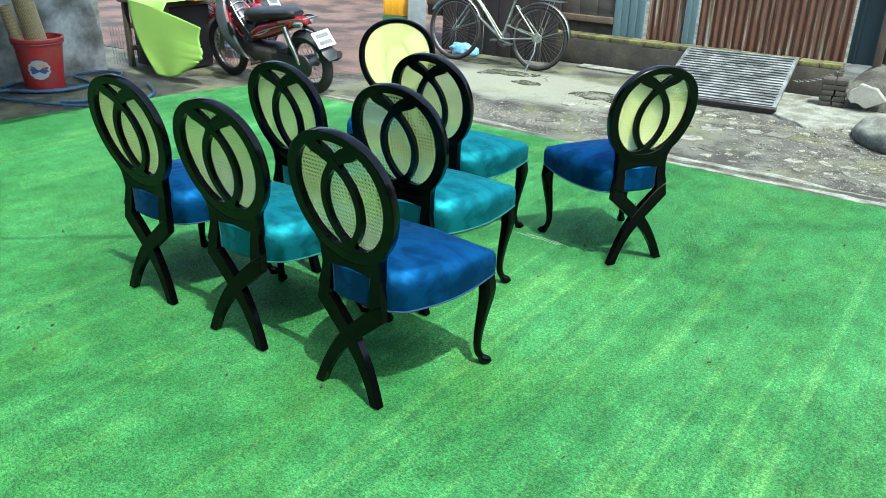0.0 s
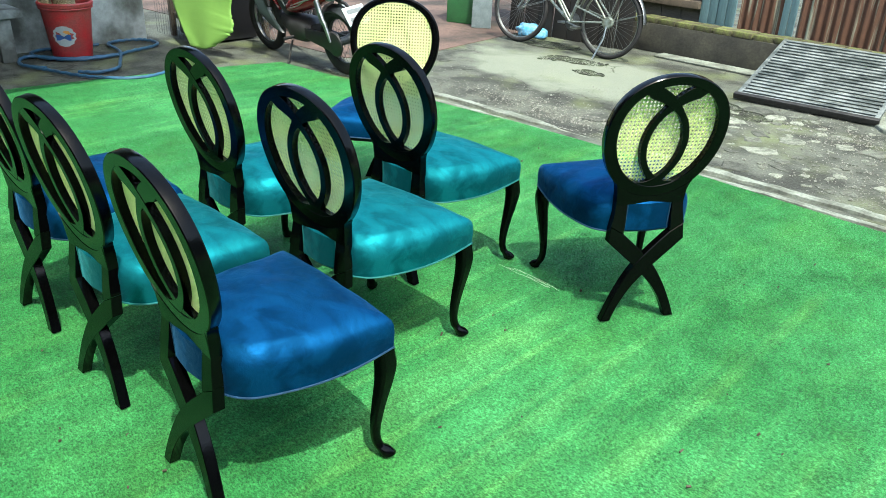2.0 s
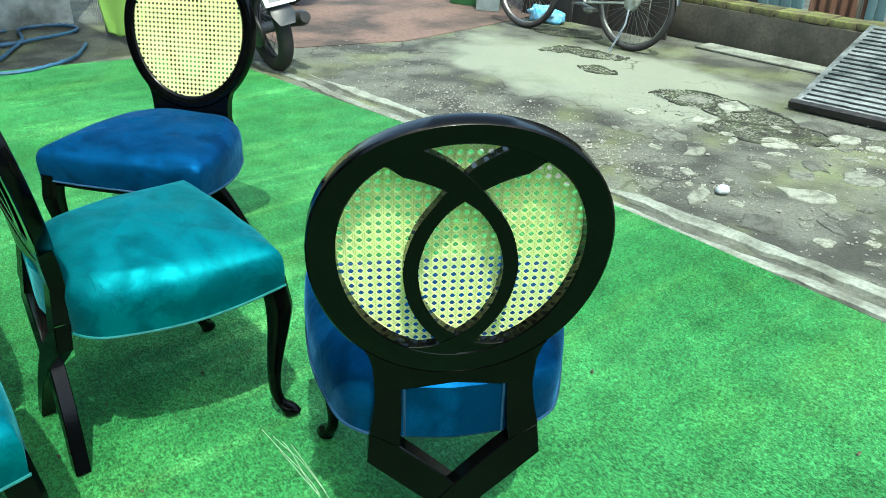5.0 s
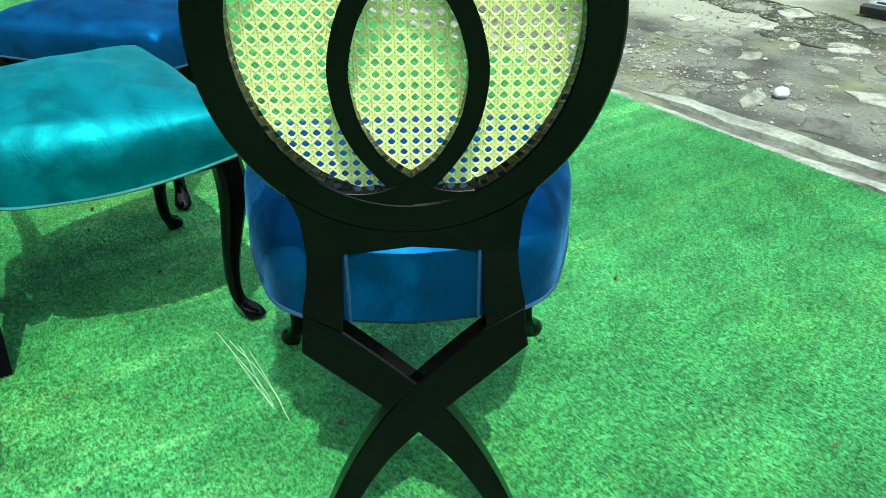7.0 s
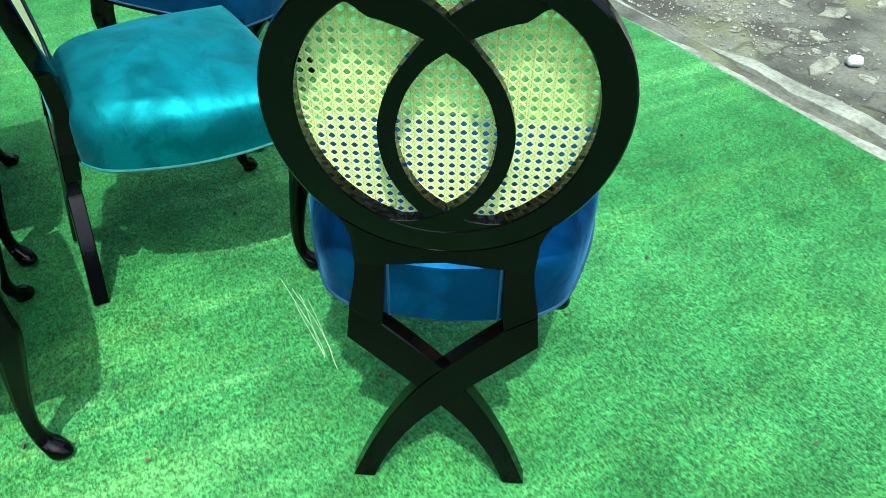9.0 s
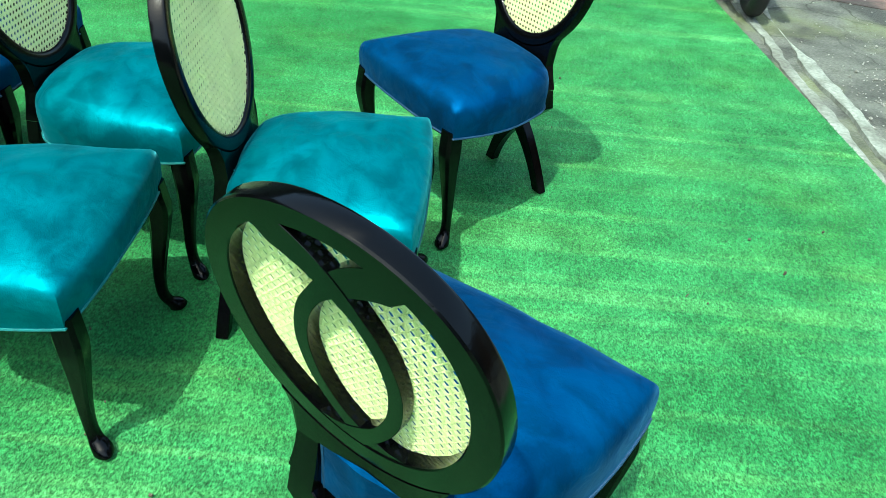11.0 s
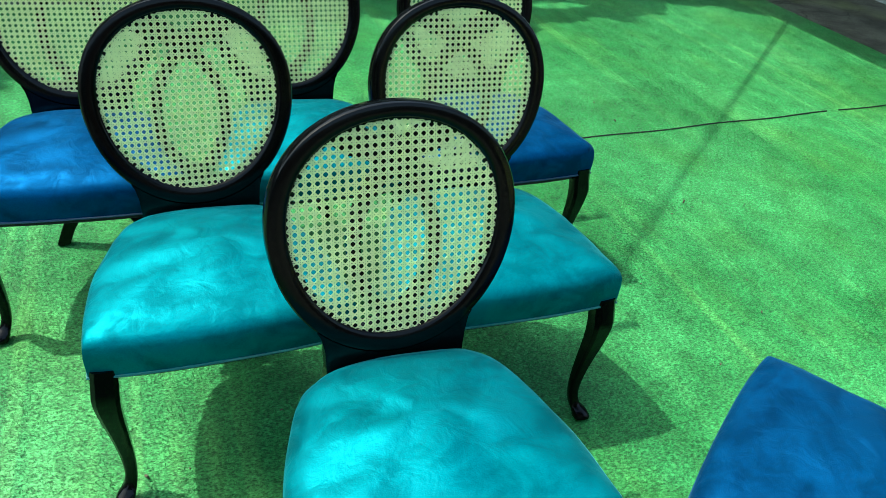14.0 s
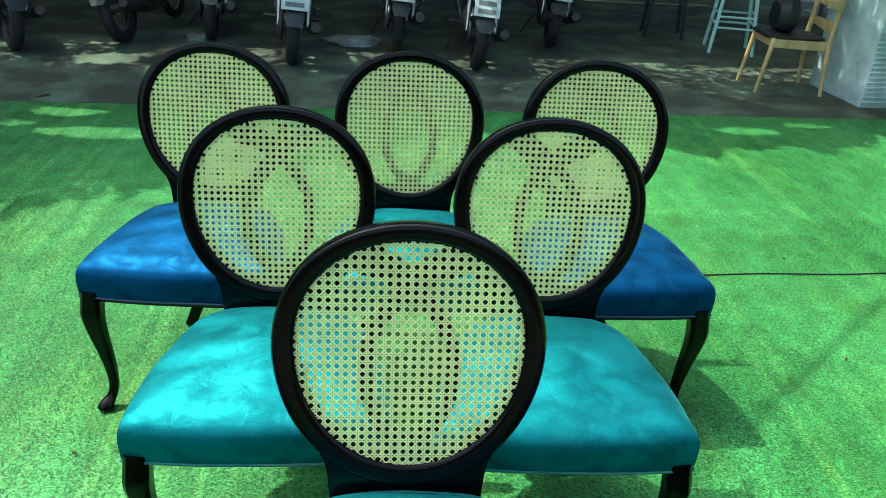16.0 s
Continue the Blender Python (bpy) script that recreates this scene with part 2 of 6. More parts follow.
def yard_material():
    """Old concrete: pale wash-outs, damp dark stains, moss and a net of cracks."""
    m = mat("yard_concrete", (0.092, 0.102, 0.082), 0.85, vary=0.5, scale=3.4, bump=0.9, fine=60, color2=(0.028, 0.031, 0.024), spread=(0.40, 0.58), bump_size=0.012)
    n, l = m.node_tree.nodes, m.node_tree.links
    p = n["Principled BSDF"]
    was = p.inputs["Base Color"].links[0].from_socket
    tc, warp, add = n.new("ShaderNodeTexCoord"), n.new("ShaderNodeTexNoise"), n.new("ShaderNodeVectorMath")
    warp.inputs["Scale"].default_value = 3.0
    l.new(tc.outputs["Object"], warp.inputs["Vector"])
    sc = n.new("ShaderNodeVectorMath")
    sc.operation = "SCALE"
    sc.inputs[3].default_value = 0.5
    l.new(warp.outputs["Color"], sc.inputs[0])
    l.new(tc.outputs["Object"], add.inputs[0])
    l.new(sc.outputs[0], add.inputs[1])
    cell = n.new("ShaderNodeTexVoronoi")
    cell.feature = "DISTANCE_TO_EDGE"
    cell.inputs["Scale"].default_value = 2.3
    l.new(add.outputs[0], cell.inputs["Vector"])
    ramp = n.new("ShaderNodeValToRGB")
    ramp.color_ramp.elements[0].position, ramp.color_ramp.elements[1].position = 0.004, 0.03
    ramp.color_ramp.elements[0].color, ramp.color_ramp.elements[1].color = (0.28, 0.30, 0.22, 1), (1, 1, 1, 1)
    l.new(cell.outputs["Distance"], ramp.inputs[0])
    where, wr = n.new("ShaderNodeTexNoise"), n.new("ShaderNodeValToRGB")
    where.inputs["Scale"].default_value = 0.8
    wr.color_ramp.elements[0].position, wr.color_ramp.elements[1].position = 0.45, 0.55
    l.new(tc.outputs["Object"], where.inputs["Vector"])
    l.new(where.outputs[0], wr.inputs[0])
    mul = n.new("ShaderNodeMix")
    mul.data_type, mul.blend_type = "RGBA", "MULTIPLY"
    l.new(wr.outputs[0], mul.inputs[0])
    l.new(was, mul.inputs[6])
    l.new(ramp.outputs[0], mul.inputs[7])
    moss, mr, mm = n.new("ShaderNodeTexNoise"), n.new("ShaderNodeValToRGB"), n.new("ShaderNodeMix")
    moss.inputs["Scale"].default_value, moss.inputs["Detail"].default_value = 1.9, 8
    mr.color_ramp.elements[0].position, mr.color_ramp.elements[1].position = 0.52, 0.72
    mr.color_ramp.elements[0].color, mr.color_ramp.elements[1].color = (0, 0, 0, 1), (0.6, 0.6, 0.6, 1)
    mm.data_type = "RGBA"
    mm.inputs[7].default_value = (0.13, 0.16, 0.06, 1)
    l.new(tc.outputs["Object"], moss.inputs["Vector"])
    l.new(moss.outputs[0], mr.inputs[0])
    l.new(mr.outputs[0], mm.inputs[0])
    l.new(mul.outputs[2], mm.inputs[6])
    # The middle of the yard is worn to a pale grey-green skin with a ragged rim.
    move, far, rim, pale = n.new("ShaderNodeMapping"), n.new("ShaderNodeVectorMath"), n.new("ShaderNodeMapRange"), n.new("ShaderNodeMix")
    move.vector_type = "POINT"
    move.inputs["Location"].default_value = (-1.38, 4.45, 0)
    move.inputs["Scale"].default_value = (0.72, 1.30, 0)
    l.new(add.outputs[0], move.inputs[0])
    far.operation = "LENGTH"
    l.new(move.outputs[0], far.inputs[0])
    rough_rim = n.new("ShaderNodeMath")
    rough_rim.operation = "MULTIPLY_ADD"
    l.new(moss.outputs[0], rough_rim.inputs[0])
    rough_rim.inputs[1].default_value = 1.3
    l.new(far.outputs["Value"], rough_rim.inputs[2])
    rim.inputs[1].default_value, rim.inputs[2].default_value = 1.35, 1.70
    rim.inputs[3].default_value, rim.inputs[4].default_value = 0.8, 0.0
    l.new(rough_rim.outputs[0], rim.inputs[0])
    pale.data_type = "RGBA"
    tone = n.new("ShaderNodeMix")
    tone.data_type, tone.blend_type = "RGBA", "MULTIPLY"
    tone.inputs[6].default_value = (0.172, 0.195, 0.150, 1)
    few, fr = n.new("ShaderNodeTexNoise"), n.new("ShaderNodeValToRGB")
    few.inputs["Scale"].default_value, few.inputs["Detail"].default_value = 1.3, 3
    fr.color_ramp.elements[0].position, fr.color_ramp.elements[1].position = 0.56, 0.64
    l.new(tc.outputs["Object"], few.inputs["Vector"])
    l.new(few.outputs[0], fr.inputs[0])
    l.new(fr.outputs[0], tone.inputs[0])
    l.new(ramp.outputs[0], tone.inputs[7])
    l.new(rim.outputs[0], pale.inputs[0])
    l.new(mm.outputs[2], pale.inputs[6])
    l.new(tone.outputs[2], pale.inputs[7])
    l.new(pale.outputs[2], p.inputs["Base Color"])
    return m


CONCRETE = yard_material()
PALE_MORTAR = mat("pale_mortar", (0.205, 0.232, 0.195), 0.9, vary=0.5, scale=6.5, bump=0.9, fine=55, color2=(0.105, 0.116, 0.092), spread=(0.38, 0.60))
DIRT = mat("damp_dirt", (0.055, 0.070, 0.040), 0.95, vary=0.5, scale=9, bump=1.0, fine=70, color2=(0.016, 0.018, 0.013), spread=(0.40, 0.60), bump_size=0.01)
GRAVEL = mat("gravel", (0.27, 0.275, 0.245), 0.85, vary=0.5, scale=30, color2=(0.12, 0.12, 0.10))
FLAGSTONE = mat("broken_slab", (0.180, 0.196, 0.160), 0.9, vary=0.5, scale=5, bump=0.8, fine=50, color2=(0.075, 0.082, 0.064), spread=(0.36, 0.60), per_object=0.6)
RED_EARTH = mat("red_brown_paving", (0.115, 0.074, 0.060), 0.9, vary=0.4, scale=1.9, bump=0.8, fine=35, color2=(0.030, 0.023, 0.019), spread=(0.40, 0.58))
PLASTER = mat("grey_plaster", (0.30, 0.345, 0.35), 0.9, vary=0.3, scale=2.6, bump=0.8, fine=30, color2=(0.075, 0.086, 0.078), spread=(0.40, 0.60))
MOSSY = mat("mossy_render", (0.065, 0.062, 0.046), 0.95, vary=0.45, scale=4, bump=0.8, fine=40, color2=(0.025, 0.025, 0.02))
MOSS_BRICK = mat("mossy_brick", (0.115, 0.135, 0.035), 0.95, vary=0.45, scale=12, bump=0.8, fine=60, color2=(0.05, 0.038, 0.026), per_object=0.3)
RUST_SHEET = mat("rusty_sheet", (0.20, 0.215, 0.165), 0.75, vary=0.55, scale=1.0, bump=0.3, fine=7, color2=(0.085, 0.036, 0.018), stretch=(30, 30, 1.3), spread=(0.54, 0.66))
BLUE_SHEET = mat("faded_blue_sheet", (0.11, 0.19, 0.21), 0.6, vary=0.3, scale=1.0, fine=14, color2=(0.09, 0.16, 0.18), stretch=(9, 9, 0.8))
DARK_BOARD = mat("weathered_grey_board", (0.10, 0.095, 0.085), 0.9, vary=0.4, scale=2.0, fine=30, color2=(0.04, 0.038, 0.035), stretch=(1, 1, 5))
DAMP_PLANK = mat("damp_plank", (0.015, 0.013, 0.011), 0.85, vary=0.5, scale=2.2, fine=30, color2=(0.009, 0.008, 0.007), stretch=(6, 6, 1), per_object=0.4)
DEEP_BLUE = mat("dark_blue_panel", (0.014, 0.034, 0.042), 0.6, scale=3)
GRATE = mat("galvanised_grate", (0.22, 0.25, 0.25), 0.55, 0.3, vary=0.4, scale=7, fine=60, color2=(0.06, 0.075, 0.075))
SHED_FLOOR = mat("shaded_concrete", (0.100, 0.150, 0.105), 0.8, vary=0.45, scale=2.4, bump=0.6, fine=45, color2=(0.030, 0.042, 0.030), spread=(0.44, 0.66))
FLAKED = mat("flaked_plaster", (0.21, 0.225, 0.195), 0.9, vary=0.3, scale=9)
THREAD = mat("pale_thread", (0.55, 0.62, 0.50), 0.6)
BUCKET_RED = mat("red_plastic", (0.42, 0.020, 0.026), 0.5, vary=0.4, scale=7, color2=(0.28, 0.060, 0.055))
WHITE_PAINT = mat("white_paint", (0.36, 0.42, 0.44), 0.5, vary=0.12, scale=8)
LOGO_BLUE = mat("label_blue", (0.02, 0.09, 0.30), 0.5, scale=20)
LOGO_ORANGE = mat("label_orange", (0.62, 0.28, 0.06), 0.5, scale=20)
HOSE_BLUE = mat("blue_hose", (0.03, 0.105, 0.20), 0.5, vary=0.35, scale=9)
LIME = mat("lime_leathercloth", (0.21, 0.40, 0.085), 0.6, vary=0.12, scale=3, bump=0.15, fine=120, color2=(0.18, 0.35, 0.075))
YELLOW = mat("yellow_plastic", (0.52, 0.28, 0.016), 0.5, vary=0.2, scale=6)
DARK_GREEN = mat("dark_green_plastic", (0.02, 0.10, 0.03), 0.6, scale=6)
WOOD = mat("pale_ash_wood", (0.55, 0.42, 0.20), 0.5, vary=0.25, scale=2.5, fine=30, color2=(0.42, 0.30, 0.13), stretch=(6, 6, 1))
OLD_WOOD = mat("old_timber", (0.09, 0.07, 0.05), 0.85, vary=0.4, scale=3, stretch=(5, 5, 1))
MINT = mat("mint_paint", (0.42, 0.70, 0.66), 0.45, vary=0.12, scale=8)
BLACK_LEATHER = mat("black_leathercloth", (0.012, 0.012, 0.014), 0.45, scale=10)
WRAP_FOAM = mat("white_foam_wrap", (0.56, 0.70, 0.70), 0.25, vary=0.25, scale=4, bump=0.9, fine=13, color2=(0.34, 0.46, 0.47), bump_size=0.012)
BAG_BLUE = mat("blue_plastic_bag", (0.05, 0.28, 0.50), 0.35, vary=0.4, scale=14, color2=(0.25, 0.48, 0.62))
LEAF = mat("leaf_green", (0.06, 0.12, 0.03), 0.6, scale=9)
BARK = mat("bark", (0.12, 0.09, 0.06), 0.9, scale=9)
BIKE_DARK = mat("dark_green_paint", (0.015, 0.035, 0.035), 0.35, scale=8, coat=0.4)
BIKE_TEAL = mat("faded_teal_paint", (0.10, 0.26, 0.24), 0.4, scale=8, coat=0.3)
CLEAR_GREY = mat("grey_translucent_plastic", (0.16, 0.20, 0.21), 0.35, scale=12)
RUBBER = mat("black_rubber", (0.012, 0.012, 0.013), 0.75, scale=20)
CHROME = mat("dull_chrome", (0.42, 0.44, 0.43), 0.32, 1.0, scale=25)
STEEL = mat("grey_steel", (0.15, 0.16, 0.16), 0.5, 0.7, vary=0.4, scale=18)
ENGINE = mat("dark_engine_alloy", (0.040, 0.040, 0.040), 0.5, 0.4, vary=0.4, scale=22)
RED_PAINT = mat("red_paint", (0.27, 0.006, 0.012), 0.25, scale=8, coat=0.6, vary=0.2)
GREY_PLASTIC = mat("grey_plastic", (0.022, 0.027, 0.032), 0.5, scale=12)
BICYCLE_SILVER = mat("worn_silver_paint", (0.30, 0.36, 0.34), 0.35, 0.5, vary=0.4, scale=30, color2=(0.16, 0.17, 0.13))
SHIELD_GREY = mat("grey_leg_shield", (0.030, 0.040, 0.044), 0.35, scale=10)
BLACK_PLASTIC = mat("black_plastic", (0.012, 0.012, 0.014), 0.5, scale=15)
WHITE_PLATE = mat("white_plate", (0.42, 0.50, 0.50), 0.5, scale=30, vary=0.1)
PLATE_INK = mat("plate_ink", (0.12, 0.14, 0.15), 0.6, scale=30)


# ---- builders ----
def part(name, bm, material, parent=None, label="", smooth=True, sharp=38):
    me = bpy.data.meshes.new(name)
    bmesh.ops.recalc_face_normals(bm, faces=bm.faces)
    bm.to_mesh(me)
    bm.free()
    if smooth:
        me.shade_smooth()
        me.set_sharp_from_angle(angle=radians(sharp))
    me.materials.append(material)
    ob = new(name, me)
    if parent:
        ob.parent = parent
    return tagged(ob, label)


def thing(name, label, category, m=None, group="", kind=""):
    ob = new(name)
    ob.empty_display_size = 0.1
    if m:
        ob.matrix_basis = m
    return tagged(ob, label, category, group, kind)


def loft(bm, rings, closed=False, caps=True):
    """Joins rings of points into a skin."""
    vs = [[bm.verts.new(p) for p in ring] for ring in rings]
    k = len(vs[0])
    pairs = list(zip(vs, vs[1:])) + ([(vs[-1], vs[0])] if closed else [])
    for a, b in pairs:
        for i in range(k):
            bm.faces.new((a[i], a[(i + 1) % k], b[(i + 1) % k], b[i]))
    if caps and not closed:
        bm.faces.new(vs[0][::-1])
        bm.faces.new(vs[-1])
    return vs


def tube(bm, pts, r, seg=8, closed=False):
    """A round tube along points; r is one radius or one for each point."""
    pts = [Vector(p) for p in pts]
    rs = r if isinstance(r, (list, tuple)) else [r] * len(pts)
    rings, side = [], None
    for i, p in enumerate(pts):
        a, b = (pts[i - 1], pts[(i + 1) % len(pts)]) if closed else (pts[max(i - 1, 0)], pts[min(i + 1, len(pts) - 1)])
        d = (b - a).normalized()
        if side is None:
            side = d.orthogonal().normalized()
        side = (side - d * side.dot(d)).normalized()
        up = d.cross(side)
        rings.append([p + (side * math.cos(2 * math.pi * k / seg) + up * math.sin(2 * math.pi * k / seg)) * rs[i] for k in range(seg)])
    loft(bm, rings, closed)
    return bm


def bar(bm, sections, chamfer=0.15):
    """A bar of rounded-off rectangular section: (centre, half width vector, half depth vector) for each station."""
    rings = []
    for c, u, v in sections:
        c, u, v = Vector(c), Vector(u), Vector(v)
        q = 1 - chamfer * min(u.length, v.length) / u.length
        w = 1 - chamfer * min(u.length, v.length) / v.length
        rings.append([c + u * a + v * b for a, b in ((1, w), (q, 1), (-q, 1), (-1, w), (-1, -w), (-q, -1), (q, -1), (1, -w))])
    loft(bm, rings)
    return bm


def block(bm, size, m=None, bevel=0.0):
    made = bmesh.ops.create_cube(bm, size=1, matrix=(m or Matrix()) @ Matrix.Diagonal((*size, 1)))
    if bevel:
        edges = list({e for v in made["verts"] for e in v.link_edges})
        bmesh.ops.bevel(bm, geom=edges, offset=bevel, segments=2, affect="EDGES", profile=0.6)
    return bm


def lathe(bm, profile, seg=32, m=None, caps=False):
    rings = [[Vector((r * math.cos(2 * math.pi * k / seg), r * math.sin(2 * math.pi * k / seg), z)) for k in range(seg)] for r, z in profile]
    if m:
        rings = [[m @ p for p in ring] for ring in rings]
    loft(bm, rings, caps=caps)
    return bm


def hoop(bm, centre, R, r, axis="y", seg=40, sec=10, flat=1.0):
    """A ring about an axis through its centre."""
    rings = []
    for k in range(seg):
        a = 2 * math.pi * k / seg
        ring = []
        for j in range(sec):
            b = 2 * math.pi * j / sec
            d, h = R + r * math.cos(b), r * flat * math.sin(b)
            p = (d * math.cos(a), h, d * math.sin(a)) if axis == "y" else (d * math.cos(a), d * math.sin(a), h) if axis == "z" else (h, d * math.cos(a), d * math.sin(a))
            ring.append(Vector(centre) + Vector(p))
        rings.append(ring)
    loft(bm, rings, closed=True)
    return bm


def prism(bm, outline, place, depth):
    """A flat plate: outline of (x, z), place(x, z) the back face's point, depth the way to the front face."""
    depth = Vector(depth)
    back = [bm.verts.new(place(x, z)) for x, z in outline]
    front = [bm.verts.new(v.co + depth) for v in back]
    k = len(back)
    bm.faces.new(back)
    bm.faces.new(front[::-1])
    for i in range(k):
        bm.faces.new((back[i], front[i], front[(i + 1) % k], back[(i + 1) % k]))
    return bm


def wave(*terms):
    return sum(a * math.sin(f) for a, f in terms)


# ---- the dining chair ----
# It faces -y; the posts stand upright, the ring above them leans back by LEAN, and the crossed legs splay to the rear below the joint.
RING_Z, RING_A, RING_B, LEAN = 0.744, 0.2363, 0.2395, 0.192


def rear_y(z):
    if z > 0.50:
        return 0.2105 + LEAN * (z - 0.50)
    return 0.228 - 0.1346 * (z - 0.37) if z > 0.37 else 0.228 + 0.08 * (0.37 - z)


def egg(angle, inset=0.0):
    a, b = RING_A - 1.05 * inset, RING_B - 0.93 * inset
    s = math.sin(angle)
    return a * math.cos(angle) * (1 + 0.082 * s + 0.060 * s * s), RING_Z + 0.16 * inset + b * s


def chair_ring():
    bm = bmesh.new()
    rings = []
    for k in range(72):
        a = 2 * math.pi * k / 72
        ring = []
        for inset, deep in ((0.003, 0.0), (0.0, 0.003), (0.0, 0.029), (0.003, 0.0335), (0.008, 0.035), (0.024, 0.035), (0.030, 0.0335), (0.0345, 0.031), (0.0355, 0.029), (0.0355, 0.0270), (0.043, 0.0250), (0.043, 0.002), (0.041, 0.0)):
            x, z = egg(a, inset)
            ring.append((x, rear_y(z) - deep, z + LEAN * deep))
        rings.append(ring)
    loft(bm, rings, closed=True)
    return bm


def back_strip(bm, line, width, near, far):
    """A flat bar in the back's plane along (x, z) points, between two depths from the rear face."""
    secs = []
    for i, (x, z) in enumerate(line):
        (x0, z0), (x1, z1) = line[max(i - 1, 0)], line[min(i + 1, len(line) - 1)]
        d = Vector((x1 - x0, 0, z1 - z0)).normalized()
        w = width[i] if isinstance(width, (list, tuple)) else width
        u = Vector((-d.z, 0, d.x)) * w / 2
        u.y = LEAN * u.z
        secs.append(((x, rear_y(z) - (near + far) / 2, z), u, (0, (far - near) / 2, 0)))
    return bar(bm, secs, 0.06)


def smooth_line(pts, n=6):
    """Catmull-Rom through points of any size."""
    out = []
    ps = [pts[0]] + list(pts) + [pts[-1]]
    for i in range(1, len(ps) - 2):
        p0, p1, p2, p3 = ps[i - 1 : i + 3]
        for k in range(n):
            t = k / n
            out.append(tuple(0.5 * (2 * b + (c - a) * t + (2 * a - 5 * b + 4 * c - d) * t * t + (3 * b - a - 3 * c + d) * t**3) for a, b, c, d in zip(p0, p1, p2, p3)))
    out.append(tuple(pts[-1]))
    return out


def cane_mesh():
    """Cane webbing: paired strands both ways and two diagonals, which leave eight-sided holes."""
    bm = bmesh.new()
    pitch, half, inset = 0.0148, 0.00138, 0.033

    def inside(x, z):
        s = (z - RING_Z - 0.16 * inset) / (RING_B - 0.93 * inset)
        return abs(s) < 1 and abs(x) < (RING_A - 1.05 * inset) * math.sqrt(1 - s * s) * (1 + 0.082 * s + 0.060 * s * s)

    def strand(p, d, level, rise, thick=0.0011):
        lo = hi = None
        k = -0.5
        while k < 0.5:
            if inside(p[0] + d[0] * k, p[1] + d[1] * k):
                lo = k if lo is None else lo
                hi = k
            k += 0.002
        if lo is None or hi - lo < 0.01:
            return
        steps = max(2, int((hi - lo) / (pitch / 2)))
        u = Vector((-d[1], 0, d[0])) * half
        secs = []
        for i in range(steps + 1):
            k = lo + (hi - lo) * i / steps
            x, z = p[0] + d[0] * k, p[1] + d[1] * k
            y = rear_y(z) - 0.0272 + level + rise * (1 if i % 2 else -1)
            secs.append([(Vector((x, y, z)) + u * s + Vector((0, o, 0))) for s, o in ((-1, 0.0), (0, -thick), (1, 0.0), (0, thick))])
        loft(bm, secs)

    for k in range(-16, 17):
        for off in (-0.0017, 0.0017):
            strand((k * pitch + off, RING_Z), (0, 1), 0.0004, 0.0004)
            strand((0, RING_Z + k * pitch + off), (1, 0), -0.0004, -0.0004)
    r = math.sqrt(0.5)
    for k in range(-30, 30):
        h = (k + 0.5) * pitch / 2
        strand((h, RING_Z - h), (r, r), 0.0, 0.00025, 0.0021)
        strand((h, RING_Z + h), (r, -r), 0.0, -0.00025, 0.0021)
    return bm


SEAT_PLAN = smooth_line([(0.0, -0.272), (0.10, -0.271), (0.19, -0.266), (0.255, -0.259)], 4)[:-1] + [(0.2755, -0.2555)] + smooth_line([(0.2765, -0.225), (0.273, -0.13), (0.259, -0.03), (0.234, 0.06), (0.202, 0.141), (0.162, 0.179), (0.128, 0.191), (0.06, 0.195), (0.0, 0.196)], 5)
SEAT_PLAN = SEAT_PLAN + [(-x, y) for x, y in SEAT_PLAN[-2:0:-1]]


def seat_bottom(x, y):
    return 0.388 - 0.026 * max(0.0, min(1.0, (y + 0.25) / 0.42)) - 0.010 * math.sin(math.pi * max(0.0, min(1.0, (y + 0.25) / 0.42)))


def seat_mesh():
    bm = bmesh.new()
    rings = []
    n = len(SEAT_PLAN)
    for inset, f, z_up in ((0.014, 0, 0.004), (0.0, 0, 0.0), (-0.002, 0.3, 0), (-0.003, 0.5, 0), (-0.001, 0.72, 0), (0.005, 0.87, 0), (0.015, 0.965, 0)):
        ring = []
        for i, (x, y) in enumerate(SEAT_PLAN):
            r = math.hypot(x, y)
            top = 0.486 + 0.003 * wave((0.5, i * 0.7), (0.5, i * 0.23))
            k = 1 - inset / r
            b = seat_bottom(x, y)
            ring.append((x * k, y * k, b + (top - b) * f + z_up))
        rings.append(ring)
    for s in (0.885, 0.82, 0.74, 0.6, 0.44, 0.28, 0.12):
        ring = []
        for i, (x, y) in enumerate(SEAT_PLAN):
            c = 1 - s * s
            dome = 0.484 + 0.050 * c**0.8 + 0.0035 * wave((1, x * s * 31 + y * 17), (0.7, y * s * 43 - x * 11)) * c
            a, k = math.atan2(y / 0.235, x / 0.25), 0.95 * (1 - s) ** 0.7
            ring.append((x * s * (1 - k) + 0.25 * math.cos(a) * s * k, y * s * (1 - k) + 0.225 * math.sin(a) * s * k, dome))
        rings.append(ring)
    loft(bm, rings)
    return bm


